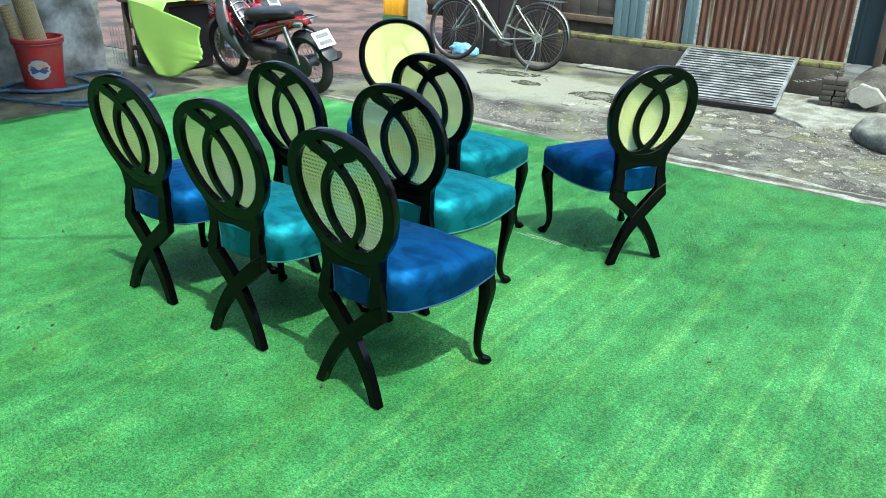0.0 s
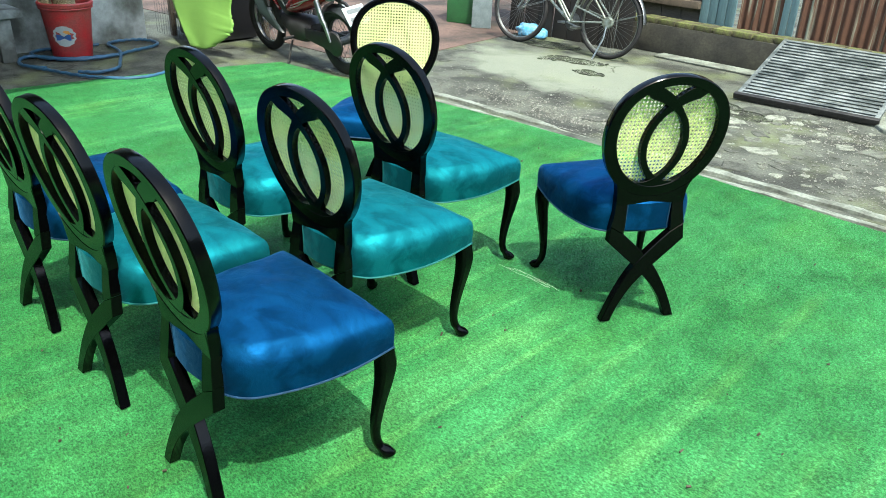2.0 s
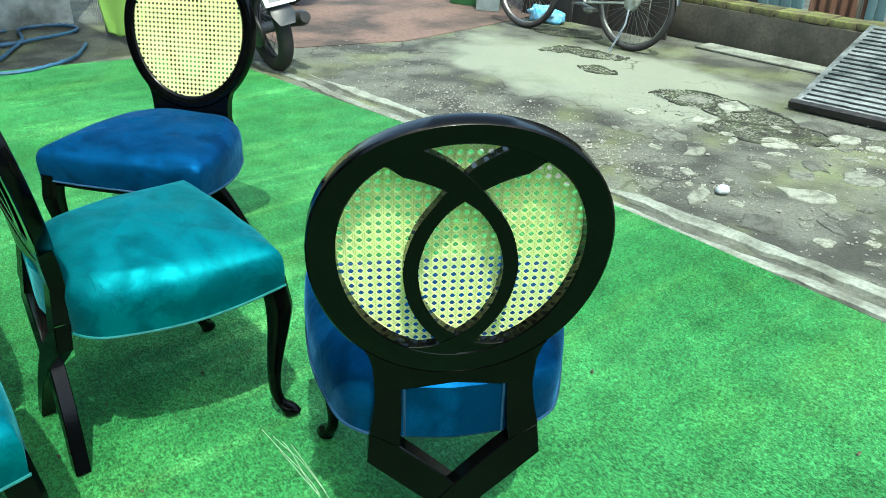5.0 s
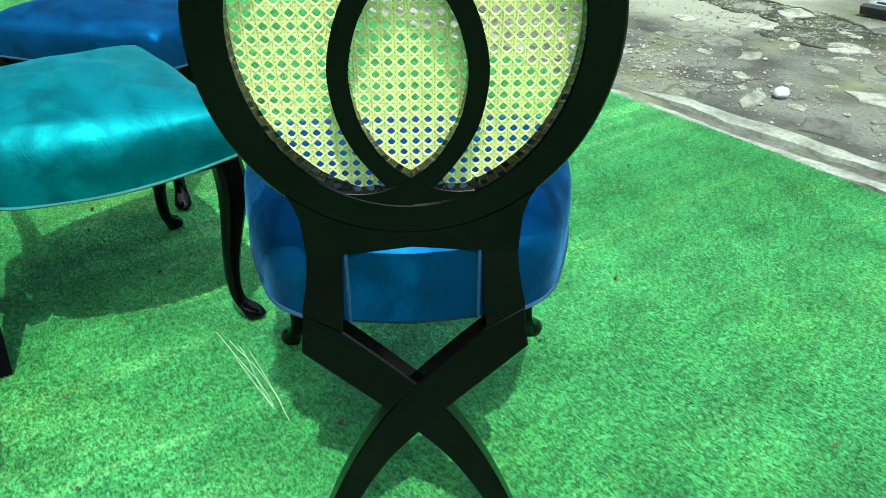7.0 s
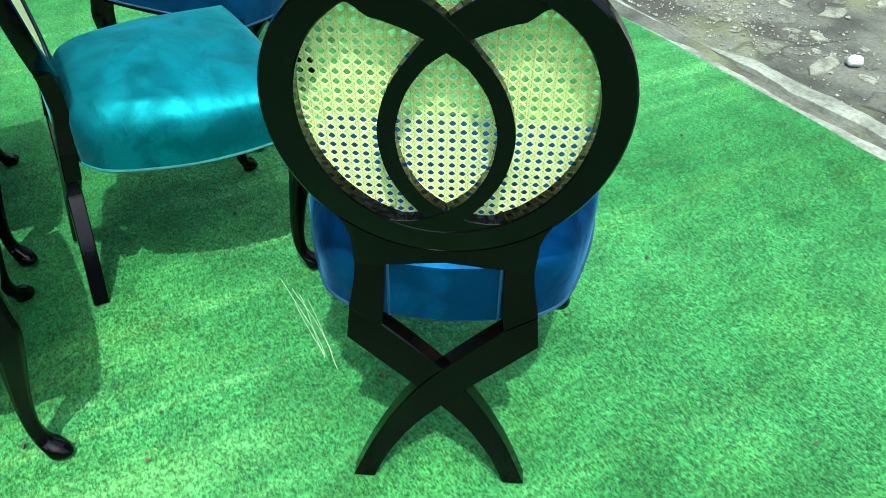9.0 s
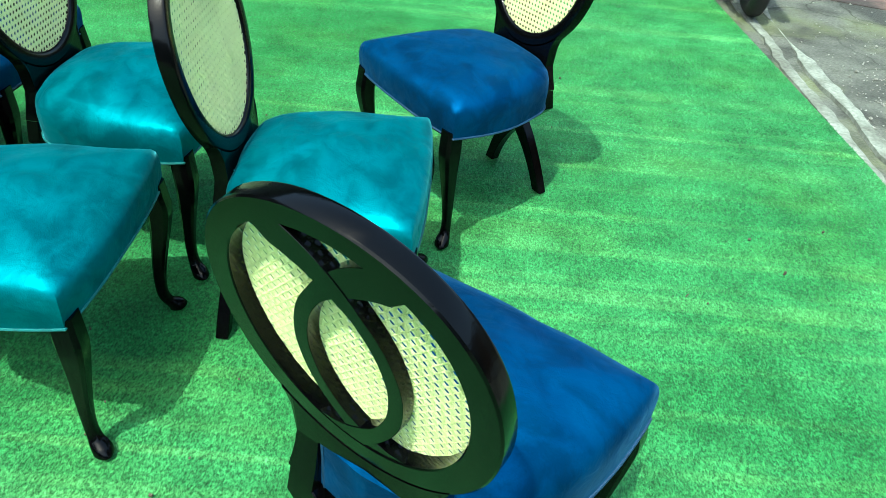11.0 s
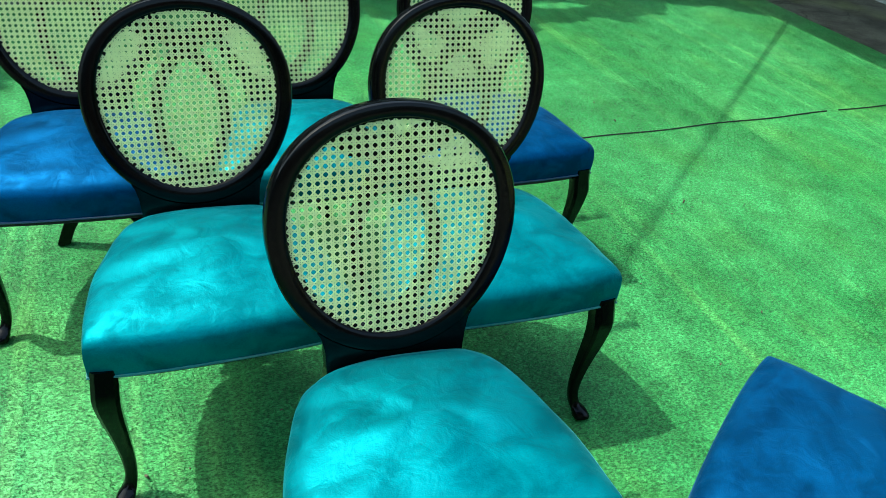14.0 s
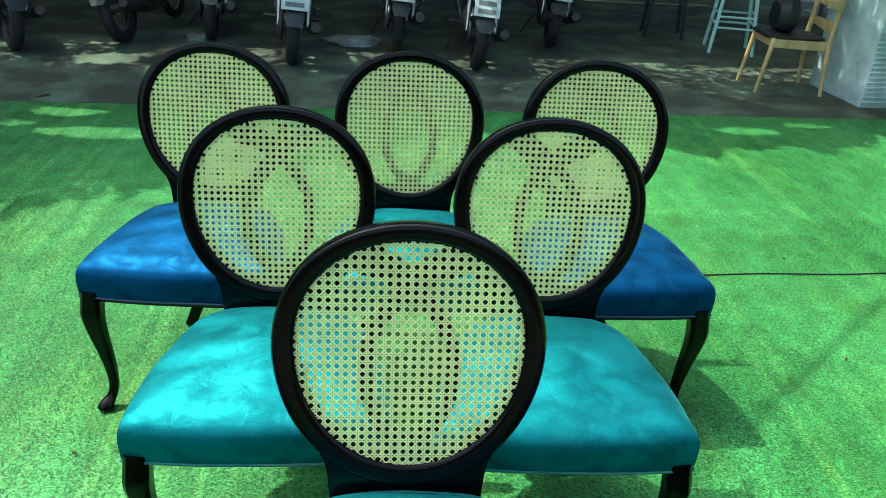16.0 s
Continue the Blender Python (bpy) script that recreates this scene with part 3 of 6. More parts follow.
def cabriole(side):
    bm = bmesh.new()
    base, d = Vector((0.246 * side, -0.240, 0)), Vector((0.62 * side, -0.78, 0)).normalized()
    stations = smooth_line([(0.405, 0.0, 0.026, 0.98), (0.365, 0.004, 0.0275, 0.95), (0.325, 0.009, 0.0275, 0.9), (0.27, 0.004, 0.0235, 0.8), (0.20, -0.008, 0.019, 0.6), (0.13, -0.018, 0.0155, 0.45), (0.075, -0.020, 0.0135, 0.4), (0.042, -0.012, 0.0145, 0.35), (0.022, 0.004, 0.0185, 0.3), (0.008, 0.012, 0.0195, 0.3), (0.0, 0.010, 0.016, 0.3)], 3)
    rings = []
    for z, off, r, sq in stations:
        ring = []
        for k in range(16):
            a = 2 * math.pi * (k + 0.5) / 16
            c, s = math.cos(a), math.sin(a)
            m = (abs(c) ** (2 + 4 * sq) + abs(s) ** (2 + 4 * sq)) ** (-1 / (2 + 4 * sq))
            stretch = 1 + (0.35 if z < 0.03 else 0.0) * max(0, (c * d.x + s * d.y))
            ring.append(base + d * off + Vector((c * m * r * stretch, s * m * r * stretch, z)))
        rings.append(ring)
    loft(bm, rings)
    return bm


def crossed_leg(side, shift):
    """From the knee under one post through the crossing to the foot on the other side, sawn from a board."""
    low = smooth_line([(0.1566, 0.3323), (0.097, 0.279), (0.039, 0.228), (0.0, 0.1888), (-0.045, 0.139), (-0.081, 0.084), (-0.101, 0.045), (-0.119, 0.0)], 3)
    high = smooth_line([(-0.158, 0.0), (-0.135, 0.060), (-0.108, 0.120), (-0.075, 0.180), (-0.039, 0.232), (0.0, 0.2745), (0.050, 0.322), (0.098, 0.3642)], 3)
    outline = [(x * side, z) for x, z in [(0.1504, 0.3945)] + low + high]
    bm = prism(bmesh.new(), outline, lambda x, z: (x, rear_y(z) - 0.001 + shift, z), (0, -0.034, 0))
    return sawn(bm)


def sawn(bm):
    """Takes the sharpness off the edges of a flat board."""
    big = [f for f in bm.faces if len(f.verts) > 4]
    bmesh.ops.recalc_face_normals(bm, faces=bm.faces)
    bmesh.ops.bevel(bm, geom=list({e for f in big for e in f.edges}), offset=0.0022, segments=1, affect="EDGES")
    bmesh.ops.triangulate(bm, faces=[f for f in bm.faces if len(f.verts) > 4])
    return bm


def yoke():
    """The two posts and the curved rail that carries the ring, as one board."""
    bm = bmesh.new()
    near, far = 0.0015, -0.0305

    def piece(rows):
        loft(bm, [[(x0, rear_y(z0) + near, z0), (x1, rear_y(z1) + near, z1), (x1, rear_y(z1) + far, z1), (x0, rear_y(z0) + far, z0)] for (x0, z0), (x1, z1) in rows])

    edge = [(0.091, 0.4800), (0.0935, 0.4775), (0.1385, 0.4775), (0.1390, 0.500), (0.1415, 0.530), (0.148, 0.558), (0.156, 0.572)]
    rows = []
    for k in range(-56, 57):
        x, top = egg(math.pi * (1.5 + 0.006 * k), 0.004)
        ax = abs(x)
        low = 0.482 - 0.002 * (ax / 0.091) ** 2
        for (xa, za), (xb, zb) in zip(edge, edge[1:]):
            if xa <= ax < xb:
                low = za + (zb - za) * (ax - xa) / (xb - xa)
        if ax < 0.156:
            rows.append(((x, min(low, top - 0.002)), (x, top)))
    piece(rows)
    for s in (1, -1):
        piece([((s * a, za), (s * b, zb)) for a, za, b, zb in ((0.098, 0.3652, 0.1504, 0.3955), (0.0965, 0.381, 0.149, 0.4055), (0.0947, 0.403, 0.145, 0.423), (0.0932, 0.435, 0.1405, 0.450), (0.0935, 0.4775, 0.1385, 0.4775))])
    return bm


def dining_chair(name_label, fabric, piping):
    chair = thing("dining_chair", name_label, "chair", group="round-backed dining chairs")
    ring = part("back_ring", chair_ring(), LACQUER, chair, "black lacquered oval back frame")
    arm = smooth_line([(0.124, 0.930), (0.102, 0.928), (0.072, 0.920), (0.036, 0.903), (0.0, 0.877), (-0.034, 0.843), (-0.062, 0.799), (-0.0765, 0.749), (-0.0775, 0.709), (-0.067, 0.660), (-0.040, 0.611), (0.0, 0.5715), (0.036, 0.552), (0.072, 0.549), (0.098, 0.555), (0.114, 0.563)], 3)
    wide = [0.024 + 0.030 * max(0.0, min(1.0, (abs(z - 0.724) - 0.120) / 0.09)) for x, z in arm]
    wide = [w * (1 if abs(x) < 0.085 else max(0.45, 1 - (abs(x) - 0.085) / 0.05)) for w, (x, z) in zip(wide, arm)]
    for s, deep in ((1, 0.0), (-1, 0.0012)):
        part("crossing_arc", back_strip(bmesh.new(), [(x * s, z) for x, z in arm], wide, 0.001 + deep, 0.024 + deep), LACQUER, ring)
    tagged(part("cane_panel", CANE_BM.copy(), CANE, chair, "pale yellow woven cane webbing", smooth=False), kind="stuff")
    part("back_yoke", yoke(), LACQUER, chair)
    for s in (1, -1):
        part("rear_leg", crossed_leg(s, 0.0 if s > 0 else 0.0022), LACQUER, chair)
        part("front_leg", cabriole(s), LACQUER, chair)
    seat = part("seat", seat_mesh(), fabric, chair, "plump velvet seat cushion", sharp=66)
    edge = bmesh.new()
    tube(edge, [(x * 1.004, y * 1.004, seat_bottom(x, y) + 0.001) for x, y in SEAT_PLAN], 0.0032, 6, closed=True)
    part("piping", edge, piping, seat)
    pad = bmesh.new()
    secs = [((x, 0.191 + 0.016 * (1 - abs(x) / 0.1) ** 0.5, 0.427), (0, 0.0, 0.061), (0, 0.014, 0)) for x in (-0.096, -0.09, -0.05, 0, 0.05, 0.09, 0.096)]
    bar(pad, secs, 0.5)
    back = part("seat_back_roll", pad, fabric, seat)
    seam = bmesh.new()
    for s in (-1, 1):
        tube(seam, [(s * 0.088, 0.2105 + 0.03 * (z - 0.426), z) for z in (0.369, 0.39, 0.44, 0.479)], 0.0026, 6)
    tube(seam, [(x, 0.195 + 0.016 * (1 - abs(x) / 0.1) ** 0.5, 0.365) for x in (-0.09, -0.06, -0.03, 0, 0.03, 0.06, 0.09)], 0.0026, 6)
    part("piping", seam, piping, back)
    under = bmesh.new()
    prism(under, [(x * 0.93, y * 0.93) for x, y in SEAT_PLAN], lambda x, y: (x, y, 0.366), (0, 0, 0.03))
    part("underside", under, UNDERCLOTH, chair)
    return chair


CANE_BM = cane_mesh()
BLUE_LABEL = "black lacquered dining chair with cane oval back and blue velvet seat"
TEAL_LABEL = "black lacquered dining chair with cane oval back and teal velvet seat"
CHAIRS = [
    ("blue", -0.600, 1.293, -3.1), ("teal", 0.027, 1.277, 0.3), ("blue", 0.620, 1.253, -0.1),
    ("teal", -0.305, 0.649, 0.7), ("teal", 0.351, 0.624, -1.5), ("teal", 0.000, 0.009, 0.0),
    ("blue", 0.706, -0.348, -142.8), ("blue", -0.734, -0.349, 57.5),
]
protos = {}
for tone, cx, cy, turn in CHAIRS:
    if tone not in protos:
        protos[tone] = dining_chair(BLUE_LABEL if tone == "blue" else TEAL_LABEL, VELVET_BLUE if tone == "blue" else VELVET_TEAL, PIPING_BLUE if tone == "blue" else PIPING_TEAL)
        protos[tone].matrix_basis = pose(cx, cy, 0.004, 0, 0, turn)
    else:
        copy_thing(protos[tone], pose(cx, cy, 0.004, 0, 0, turn))


# ---- ground ----
ground_bm = bmesh.new()
block(ground_bm, (600, 600, 0.5), pose(0, 0, -0.268))
yard = tagged(part("ground", ground_bm, CONCRETE, smooth=False), "worn grey concrete yard with stains, moss and cracks", "ground", kind="structure")
TURF_PLAN = [(-5.2, -1.95), (-1.2, -1.93), (-0.3, -1.975), (0.4, -1.985), (1.1, -1.97), (2.2, -1.87), (3.66, -1.74), (3.86, -1.0), (4.08, 0.2), (4.20, 1.5), (4.22, 4.44), (1.9, 4.33), (-0.3, 4.235), (-2.4, 4.155), (-5.2, 4.06)]
turf_bm = prism(bmesh.new(), TURF_PLAN, lambda x, y: (x, y, -0.016), (0, 0, 0.014))
turf = tagged(part("turf", turf_bm, TURF_BASE, smooth=False), "bright green artificial grass carpet laid on the yard", "artificial turf", kind="structure")
paving_bm = prism(bmesh.new(), [(3.5, -2.35), (4.6, -2.3), (14, -1.6), (14, -14), (3.9, -14), (3.35, -4.6), (3.2, -3.2)], lambda x, y: (x, y, -0.03), (0, 0, 0.017))
tagged(part("pavement", paving_bm, RED_EARTH, smooth=False), "red-brown worn earth and paving of the lane", "paving", kind="structure")


def turf_blades():
    """Short plastic blades, thick where one walks past them."""
    rng = np.random.default_rng(5)
    zones = ((-2.4, 2.4, -1.97, 2.6, 800000), (2.4, 4.22, -1.9, 4.44, 115000), (-2.4, 2.4, 2.6, 4.35, 78000), (-5.2, -2.4, -1.97, 4.15, 32000))
    pts = np.concatenate([np.c_[rng.uniform(a, b, k), rng.uniform(c, d, k)] for a, b, c, d, k in zones])
    px, py = np.array([p[0] for p in TURF_PLAN]), np.array([p[1] for p in TURF_PLAN])
    keep = np.zeros(len(pts), bool)
    for i in range(len(px)):
        j = (i + 1) % len(px)
        up = (py[i] > pts[:, 1]) != (py[j] > pts[:, 1])
        cross = (px[j] - px[i]) * (pts[:, 1] - py[i]) / (py[j] - py[i] + 1e-12) + px[i]
        keep ^= up & (pts[:, 0] < cross)
    pts = pts[keep]
    k = len(pts)
    a = rng.uniform(0, 2 * np.pi, k)
    drift = 2.2 * np.sin(pts[:, 0] * 4.3 + 0.8 * np.sin(pts[:, 1] * 0.9)) + 1.2 * np.sin(pts[:, 1] * 1.7 + 2.0 * np.sin(pts[:, 0] * 1.3))
    lean = np.where(rng.random(k) < 0.55, rng.uniform(0, 2 * np.pi, k), drift + rng.normal(0, 0.9, k))
    w, h, tilt = rng.uniform(0.0008, 0.0016, k), rng.uniform(0.005, 0.010, k), rng.uniform(0.1, 1.1, k)
    base = np.c_[pts, np.full(k, -0.003)]
    side = np.c_[np.cos(a), np.sin(a), np.zeros(k)] * w[:, None]
    tip = base + np.c_[np.cos(lean) * tilt * h, np.sin(lean) * tilt * h, h]
    co = np.stack([base - side, base + side, tip], 1).reshape(-1, 3)
    me = bpy.data.meshes.new("turf_blades")
    me.vertices.add(3 * k)
    me.loops.add(3 * k)
    me.polygons.add(k)
    me.vertices.foreach_set("co", co.ravel())
    me.loops.foreach_set("vertex_index", np.arange(3 * k, dtype=np.int32))
    me.polygons.foreach_set("loop_start", np.arange(0, 3 * k, 3, dtype=np.int32))
    me.update(calc_edges=True)
    me.materials.append(TURF)
    return new("turf_blades", me)


tagged(turf_blades(), "short bright green plastic grass blades", "artificial grass", kind="stuff")

# Seam between two rolls of turf, with a frayed dark line.
seam = bmesh.new()
for k in range(28, 60):
    x0, x1 = -1.0 + k * 0.082, -1.0 + (k + 1) * 0.082
    y0, y1 = (1.905 + 0.05 * x + 0.006 * math.sin(9 * x) for x in (x0, x1))
    if k % 23 != 3:
        bar(seam, [((x0, y0, 0.003), (0, 0.0018, 0), (0, 0, 0.003)), ((x1, y1, 0.003), (0, 0.0018, 0), (0, 0, 0.003))])
tagged(part("turf_seam", seam, UNDERCLOTH, smooth=False), "dark frayed seam between two strips of turf", "seam", kind="structure")


def ragged(n, rx, ry, rng, jag=0.25):
    return [(rx * math.cos(2 * math.pi * k / n) * (1 + rng.uniform(-jag, jag)), ry * math.sin(2 * math.pi * k / n) * (1 + rng.uniform(-jag, jag))) for k in range(n)]


def slab_mesh(name, outline, thick, material):
    bm = bmesh.new()
    n = len(outline)
    rings = [[(x * s, y * s, z) for x, y in outline] for s, z in ((1.0, -thick), (1.0, thick * 0.4), (0.93, thick))]
    loft(bm, rings)
    me = bpy.data.meshes.new(name)
    bmesh.ops.recalc_face_normals(bm, faces=bm.faces)
    bm.to_mesh(me)
    bm.free()
    me.materials.append(material)
    return me


rng = random.Random(11)
# The pale broken concrete edge along the turf.
kerb_bm = bmesh.new()
for strip, (shift, half, high) in enumerate(((0.045, 0.032, -0.004), (-0.085, 0.042, 0.002))):
    rows = []
    for k in range(331):
        x = -5.0 + k * 0.025
        mid = -2.035 + 0.025 * math.sin(x * 0.9) + 0.05 * max(0, x - 1.3) / 2 + shift
        gone = 1.0 if strip == 0 else max(0.05, min(1.0, 1.2 + 2.6 * noise.noise(Vector((x * 0.9, 4.0, 1)))))
        w0, w1 = (gone * (half + 0.030 * noise.noise(Vector((x * 2.1, s + strip, 0))) + 0.014 * noise.noise(Vector((x * 11, s, 3 + strip)))) for s in (0.0, 7.0))
        top = high + 0.006 * noise.noise(Vector((x * 5, 2 + strip, 0))) - 0.02 * (1 - gone)
        rows.append([(x, mid - w0, -0.03), (x, mid - w0 * 0.9, top - 0.004), (x, mid - 0.004, top), (x, mid + w1 * 0.9, top - 0.002), (x, mid + w1, -0.03)])
    loft(kerb_bm, rows, caps=False)
tagged(part("kerb", kerb_bm, PALE_MORTAR, smooth=False), "pale broken concrete edging beside the green turf", "kerb", kind="structure")
# Broken slabs and stones in the yard.
slabs = [slab_mesh("broken_slab", ragged(9, 0.5, 0.5 * rng.uniform(0.5, 0.95), rng, 0.38), 0.05, FLAGSTONE) for _ in range(10)]
laid = []
for k in range(220):
    for _ in range(40):
        x, y, size = rng.uniform(-2.7, 1.0), rng.uniform(-3.85, -2.30), rng.choice((0.05, 0.06, 0.08, 0.10, 0.13, 0.18, 0.24))
        if (x < 0.15 or rng.random() < 0.3) and all(math.hypot(x - u, y - v) > 0.5 * (size + w) for u, v, w in laid):
            break
    else:
        continue
    laid.append((x, y, size))
    ob = new("broken_slab", slabs[k % 10])
    ob.matrix_basis = pose(x, y, -0.0190 + rng.uniform(0, 0.003), rng.uniform(-1, 1), rng.uniform(-1, 1), rng.uniform(0, 360)) @ Matrix.Diagonal((size, size, 0.11, 1))
    ob.parent = yard


def hollow(x, y, rx, ry, turn, seed):
    """A worn hollow: a dark broken rim and crumbs of damp dirt and moss."""
    g = random.Random(seed)
    rim = smooth_line(ragged(13, rx, ry, g, 0.22), 3)
    bm = bmesh.new()
    for start in range(0, len(rim) - 3, 7):
        piece = rim[start:start + g.randint(4, 8)]
        thin = [0.0025 + 0.0055 * math.sin(math.pi * (k + 0.4) / len(piece)) for k in range(len(piece))]
        tube(bm, [(u + g.uniform(-0.008, 0.008), v + g.uniform(-0.008, 0.008), 0.0) for u, v in piece], thin, 5)
    for _ in range(int(900 * rx * ry / 0.05)):
        a, q, d = g.uniform(0, 6.283), g.random() ** 0.5, g.uniform(0.003, 0.009)
        u, v = rx * q * math.cos(a), ry * q * math.sin(a)
        tip = bm.verts.new((u, v, d * 0.35))
        foot = [bm.verts.new((u + d * g.uniform(0.7, 1.5) * math.cos(b), v + d * g.uniform(0.7, 1.5) * math.sin(b), -0.001)) for b in (0.3, 1.5, 2.8, 4.1, 5.3)]
        for k in range(5):
            bm.faces.new((tip, foot[k], foot[(k + 1) % 5]))
    part("hollow", bm, DIRT, yard).matrix_basis = pose(x, y, -0.0145, 0, 0, turn)


for spot in ((0.86, -3.66, 0.30, 0.16, 10, 1), (0.50, -3.62, 0.28, 0.20, -20, 2), (0.28, -3.40, 0.34, 0.16, 30, 3), (2.02, -4.05, 0.26, 0.10, 15, 4), (2.30, -3.98, 0.16, 0.10, 60, 5), (1.72, -3.72, 0.15, 0.08, 5, 6), (2.75, -4.45, 0.40, 0.16, 8, 7)):
    hollow(*spot)


def gravel():
    g = np.random.default_rng(3)
    spots = ((0.95, -2.45, 0.5, 0.16, 1700), (1.75, -2.45, 0.35, 0.15, 300), (-1.55, -2.75, 0.45, 0.4, 2200), (-0.75, -3.55, 0.5, 0.25, 1500), (0.75, -3.3, 0.35, 0.2, 250), (-0.3, -2.6, 0.9, 0.35, 350), (2.6, -2.6, 0.8, 0.3, 150))
    octa = np.array([(1, 0, 0), (0, 1, 0), (-1, 0, 0), (0, -1, 0), (0.2, 0.1, 0.7), (0, 0, -0.7)])
    tri = [(0, 1, 4), (1, 2, 4), (2, 3, 4), (3, 0, 4), (1, 0, 5), (2, 1, 5), (3, 2, 5), (0, 3, 5)]
    verts, faces = [], []
    for cx, cy, sx, sy, k in spots:
        for _ in range(k):
            s = g.uniform(0.003, 0.008) if g.random() < 0.94 else g.uniform(0.008, 0.015)
            a = g.uniform(0, 6.3)
            c, q = math.cos(a), math.sin(a)
            o = octa * g.uniform(0.6, 1.2, (6, 1)) * s
            o = np.c_[o[:, 0] * c - o[:, 1] * q, o[:, 0] * q + o[:, 1] * c, o[:, 2]]
            o += (g.normal(cx, sx), min(g.normal(cy, sy), -2.14), -0.016 + 0.3 * s)
            b = len(verts)
            verts += [tuple(v) for v in o]
            faces += [tuple(b + i for i in f) for f in tri]
    me = bpy.data.meshes.new("gravel")
    me.from_pydata(verts, [], faces)
    me.materials.append(GRAVEL)
    return new("gravel", me)


tagged(gravel(), "loose grey gravel scattered over the broken yard", "gravel", kind="stuff")
stone_bm = bmesh.new()
bmesh.ops.create_icosphere(stone_bm, subdivisions=2, radius=0.032)
for v in stone_bm.verts:
    v.co *= 1 + 0.25 * noise.noise(v.co * 40)
    v.co.z *= 0.7
stone = tagged(part("white_stone", stone_bm, WHITE_PAINT), "small whitish stone lying on the yard", "stone")
stone.matrix_basis = pose(-0.067, -2.485, 0.002, 0, 0, 30)

# ---- the yard's south side ----
wall = thing("low_wall", "low mossy yard wall with a course of bricks on top", "wall", pose(0, -0.2, 0), kind="structure")
body = bmesh.new()
block(body, (3.15, 0.22, 0.28), pose(0.625, -4.96, 0.125), 0.01)
part("wall_body", body, MOSSY, wall)
brick_bm = bmesh.new()
block(brick_bm, (0.19, 0.20, 0.05), None, 0.006)
brick = part("brick", brick_bm, MOSS_BRICK, wall)
brick.matrix_basis = pose(-0.85, -4.955, 0.29)
for k in range(1, 16):
    ob = new("brick", brick.data)
    ob.parent = wall
    ob.matrix_basis = pose(-0.85 + k * 0.2, -4.955 + rng.uniform(-0.008, 0.008), 0.29 + rng.uniform(-0.004, 0.004), 0, 0, rng.uniform(-3, 3))
ledge = bmesh.new()
block(ledge, (1.25, 0.20, 0.012), pose(1.1, -4.95, -0.006), 0.003)
tagged(part("footing", ledge, PALE_MORTAR), "pale cement footing at the foot of the low wall", "footing", kind="structure")


def corrugated(name, x0, x1, z0, z1, y, material, pitch=0.076, deep=0.011):
    bm = bmesh.new()
    k = int((x1 - x0) / pitch * 8)
    for off in (0, -0.002):
        cols = [(x0 + (x1 - x0) * i / k, y + off + deep * math.sin(2 * math.pi * i / 8)) for i in range(k + 1)]
        low = [bm.verts.new((a, b, z0)) for a, b in cols]
        high = [bm.verts.new((a, b, z1)) for a, b in cols]
        for i in range(k):
            bm.faces.new((low[i], low[i + 1], high[i + 1], high[i]))
    return part(name, bm, material)


fence = thing("fence_wall", "rusty corrugated sheet fence along the yard", "fence", pose(0.12, -0.2, 0), kind="structure")
for a, b, m in ((-1.04, -0.28, RUST_SHEET), (-0.30, 0.44, RUST_SHEET), (0.60, 1.00, RUST_SHEET)):
    corrugated("corrugated_sheet", a, b, 0.30, 2.3, -5.10, m).parent = fence
for a, b in ((1.04, 1.40), (0.46, 0.59)):
    bm = bmesh.new()
    w = b - a
    for i in range(max(2, round(w / 0.09))):
        n = max(2, round(w / 0.09))
        block(bm, (w / n - 0.006, 0.03, 2.0), pose(a + (i + 0.5) * w / n, -5.09 + 0.008 * (i % 2), 1.31), 0.006)
    part("blue_sheet", bm, BLUE_SHEET, fence, "faded blue painted steel sheet")
bm = bmesh.new()
block(bm, (2.4, 0.05, 2.0), pose(-2.26, -5.16, 1.3))
for i in range(9):
    block(bm, (0.03, 0.02, 2.0), pose(-1.12 - 0.28 * i, -5.125, 1.3), 0.004)
part("dark_panel", bm, DEEP_BLUE, fence)
post = bmesh.new()
block(post, (0.07, 0.07, 2.0), pose(-1.34, -5.06, 1.3), 0.01)
part("post", post, OLD_WOOD, fence)
boards = thing("board_wall", "weathered grey board wall behind the bicycle", "wall", pose(0.1, -0.2, 0), kind="structure")
for i in range(12):
    bm = bmesh.new()
    block(bm, (0.215, 0.03, 2.1), pose(1.53 + 0.22 * i, -5.12 + 0.006 * (i % 3), 1.35), 0.005)
    part("board", bm, DARK_BOARD, boards)
bm = bmesh.new()
block(bm, (2.6, 0.07, 0.07), pose(2.72, -5.06, 0.47), 0.008)
part("rail", bm, OLD_WOOD, boards)
screen = thing("plank_screen", "dark damp planks standing upright behind the bicycle", "plank screen", pose(0, 0, -0.016), kind="structure")
for i in range(8):
    bm = block(bmesh.new(), (0.185, 0.025, 1.5 + 0.07 * (i * 5 % 3)), pose(2.12 + 0.192 * i, -4.93 + 0.012 * (i % 2) + 0.012 * i, 0.75, 3, 0, 0), 0.005)
    part("plank", bm, DAMP_PLANK, screen)
side = bmesh.new()
block(side, (10, 0.2, 3), pose(9.3, -9.5, 1.48))
tagged(part("wall_far", side, PLASTER, smooth=False), "plain grey wall at the end of the lane", "wall", kind="structure")

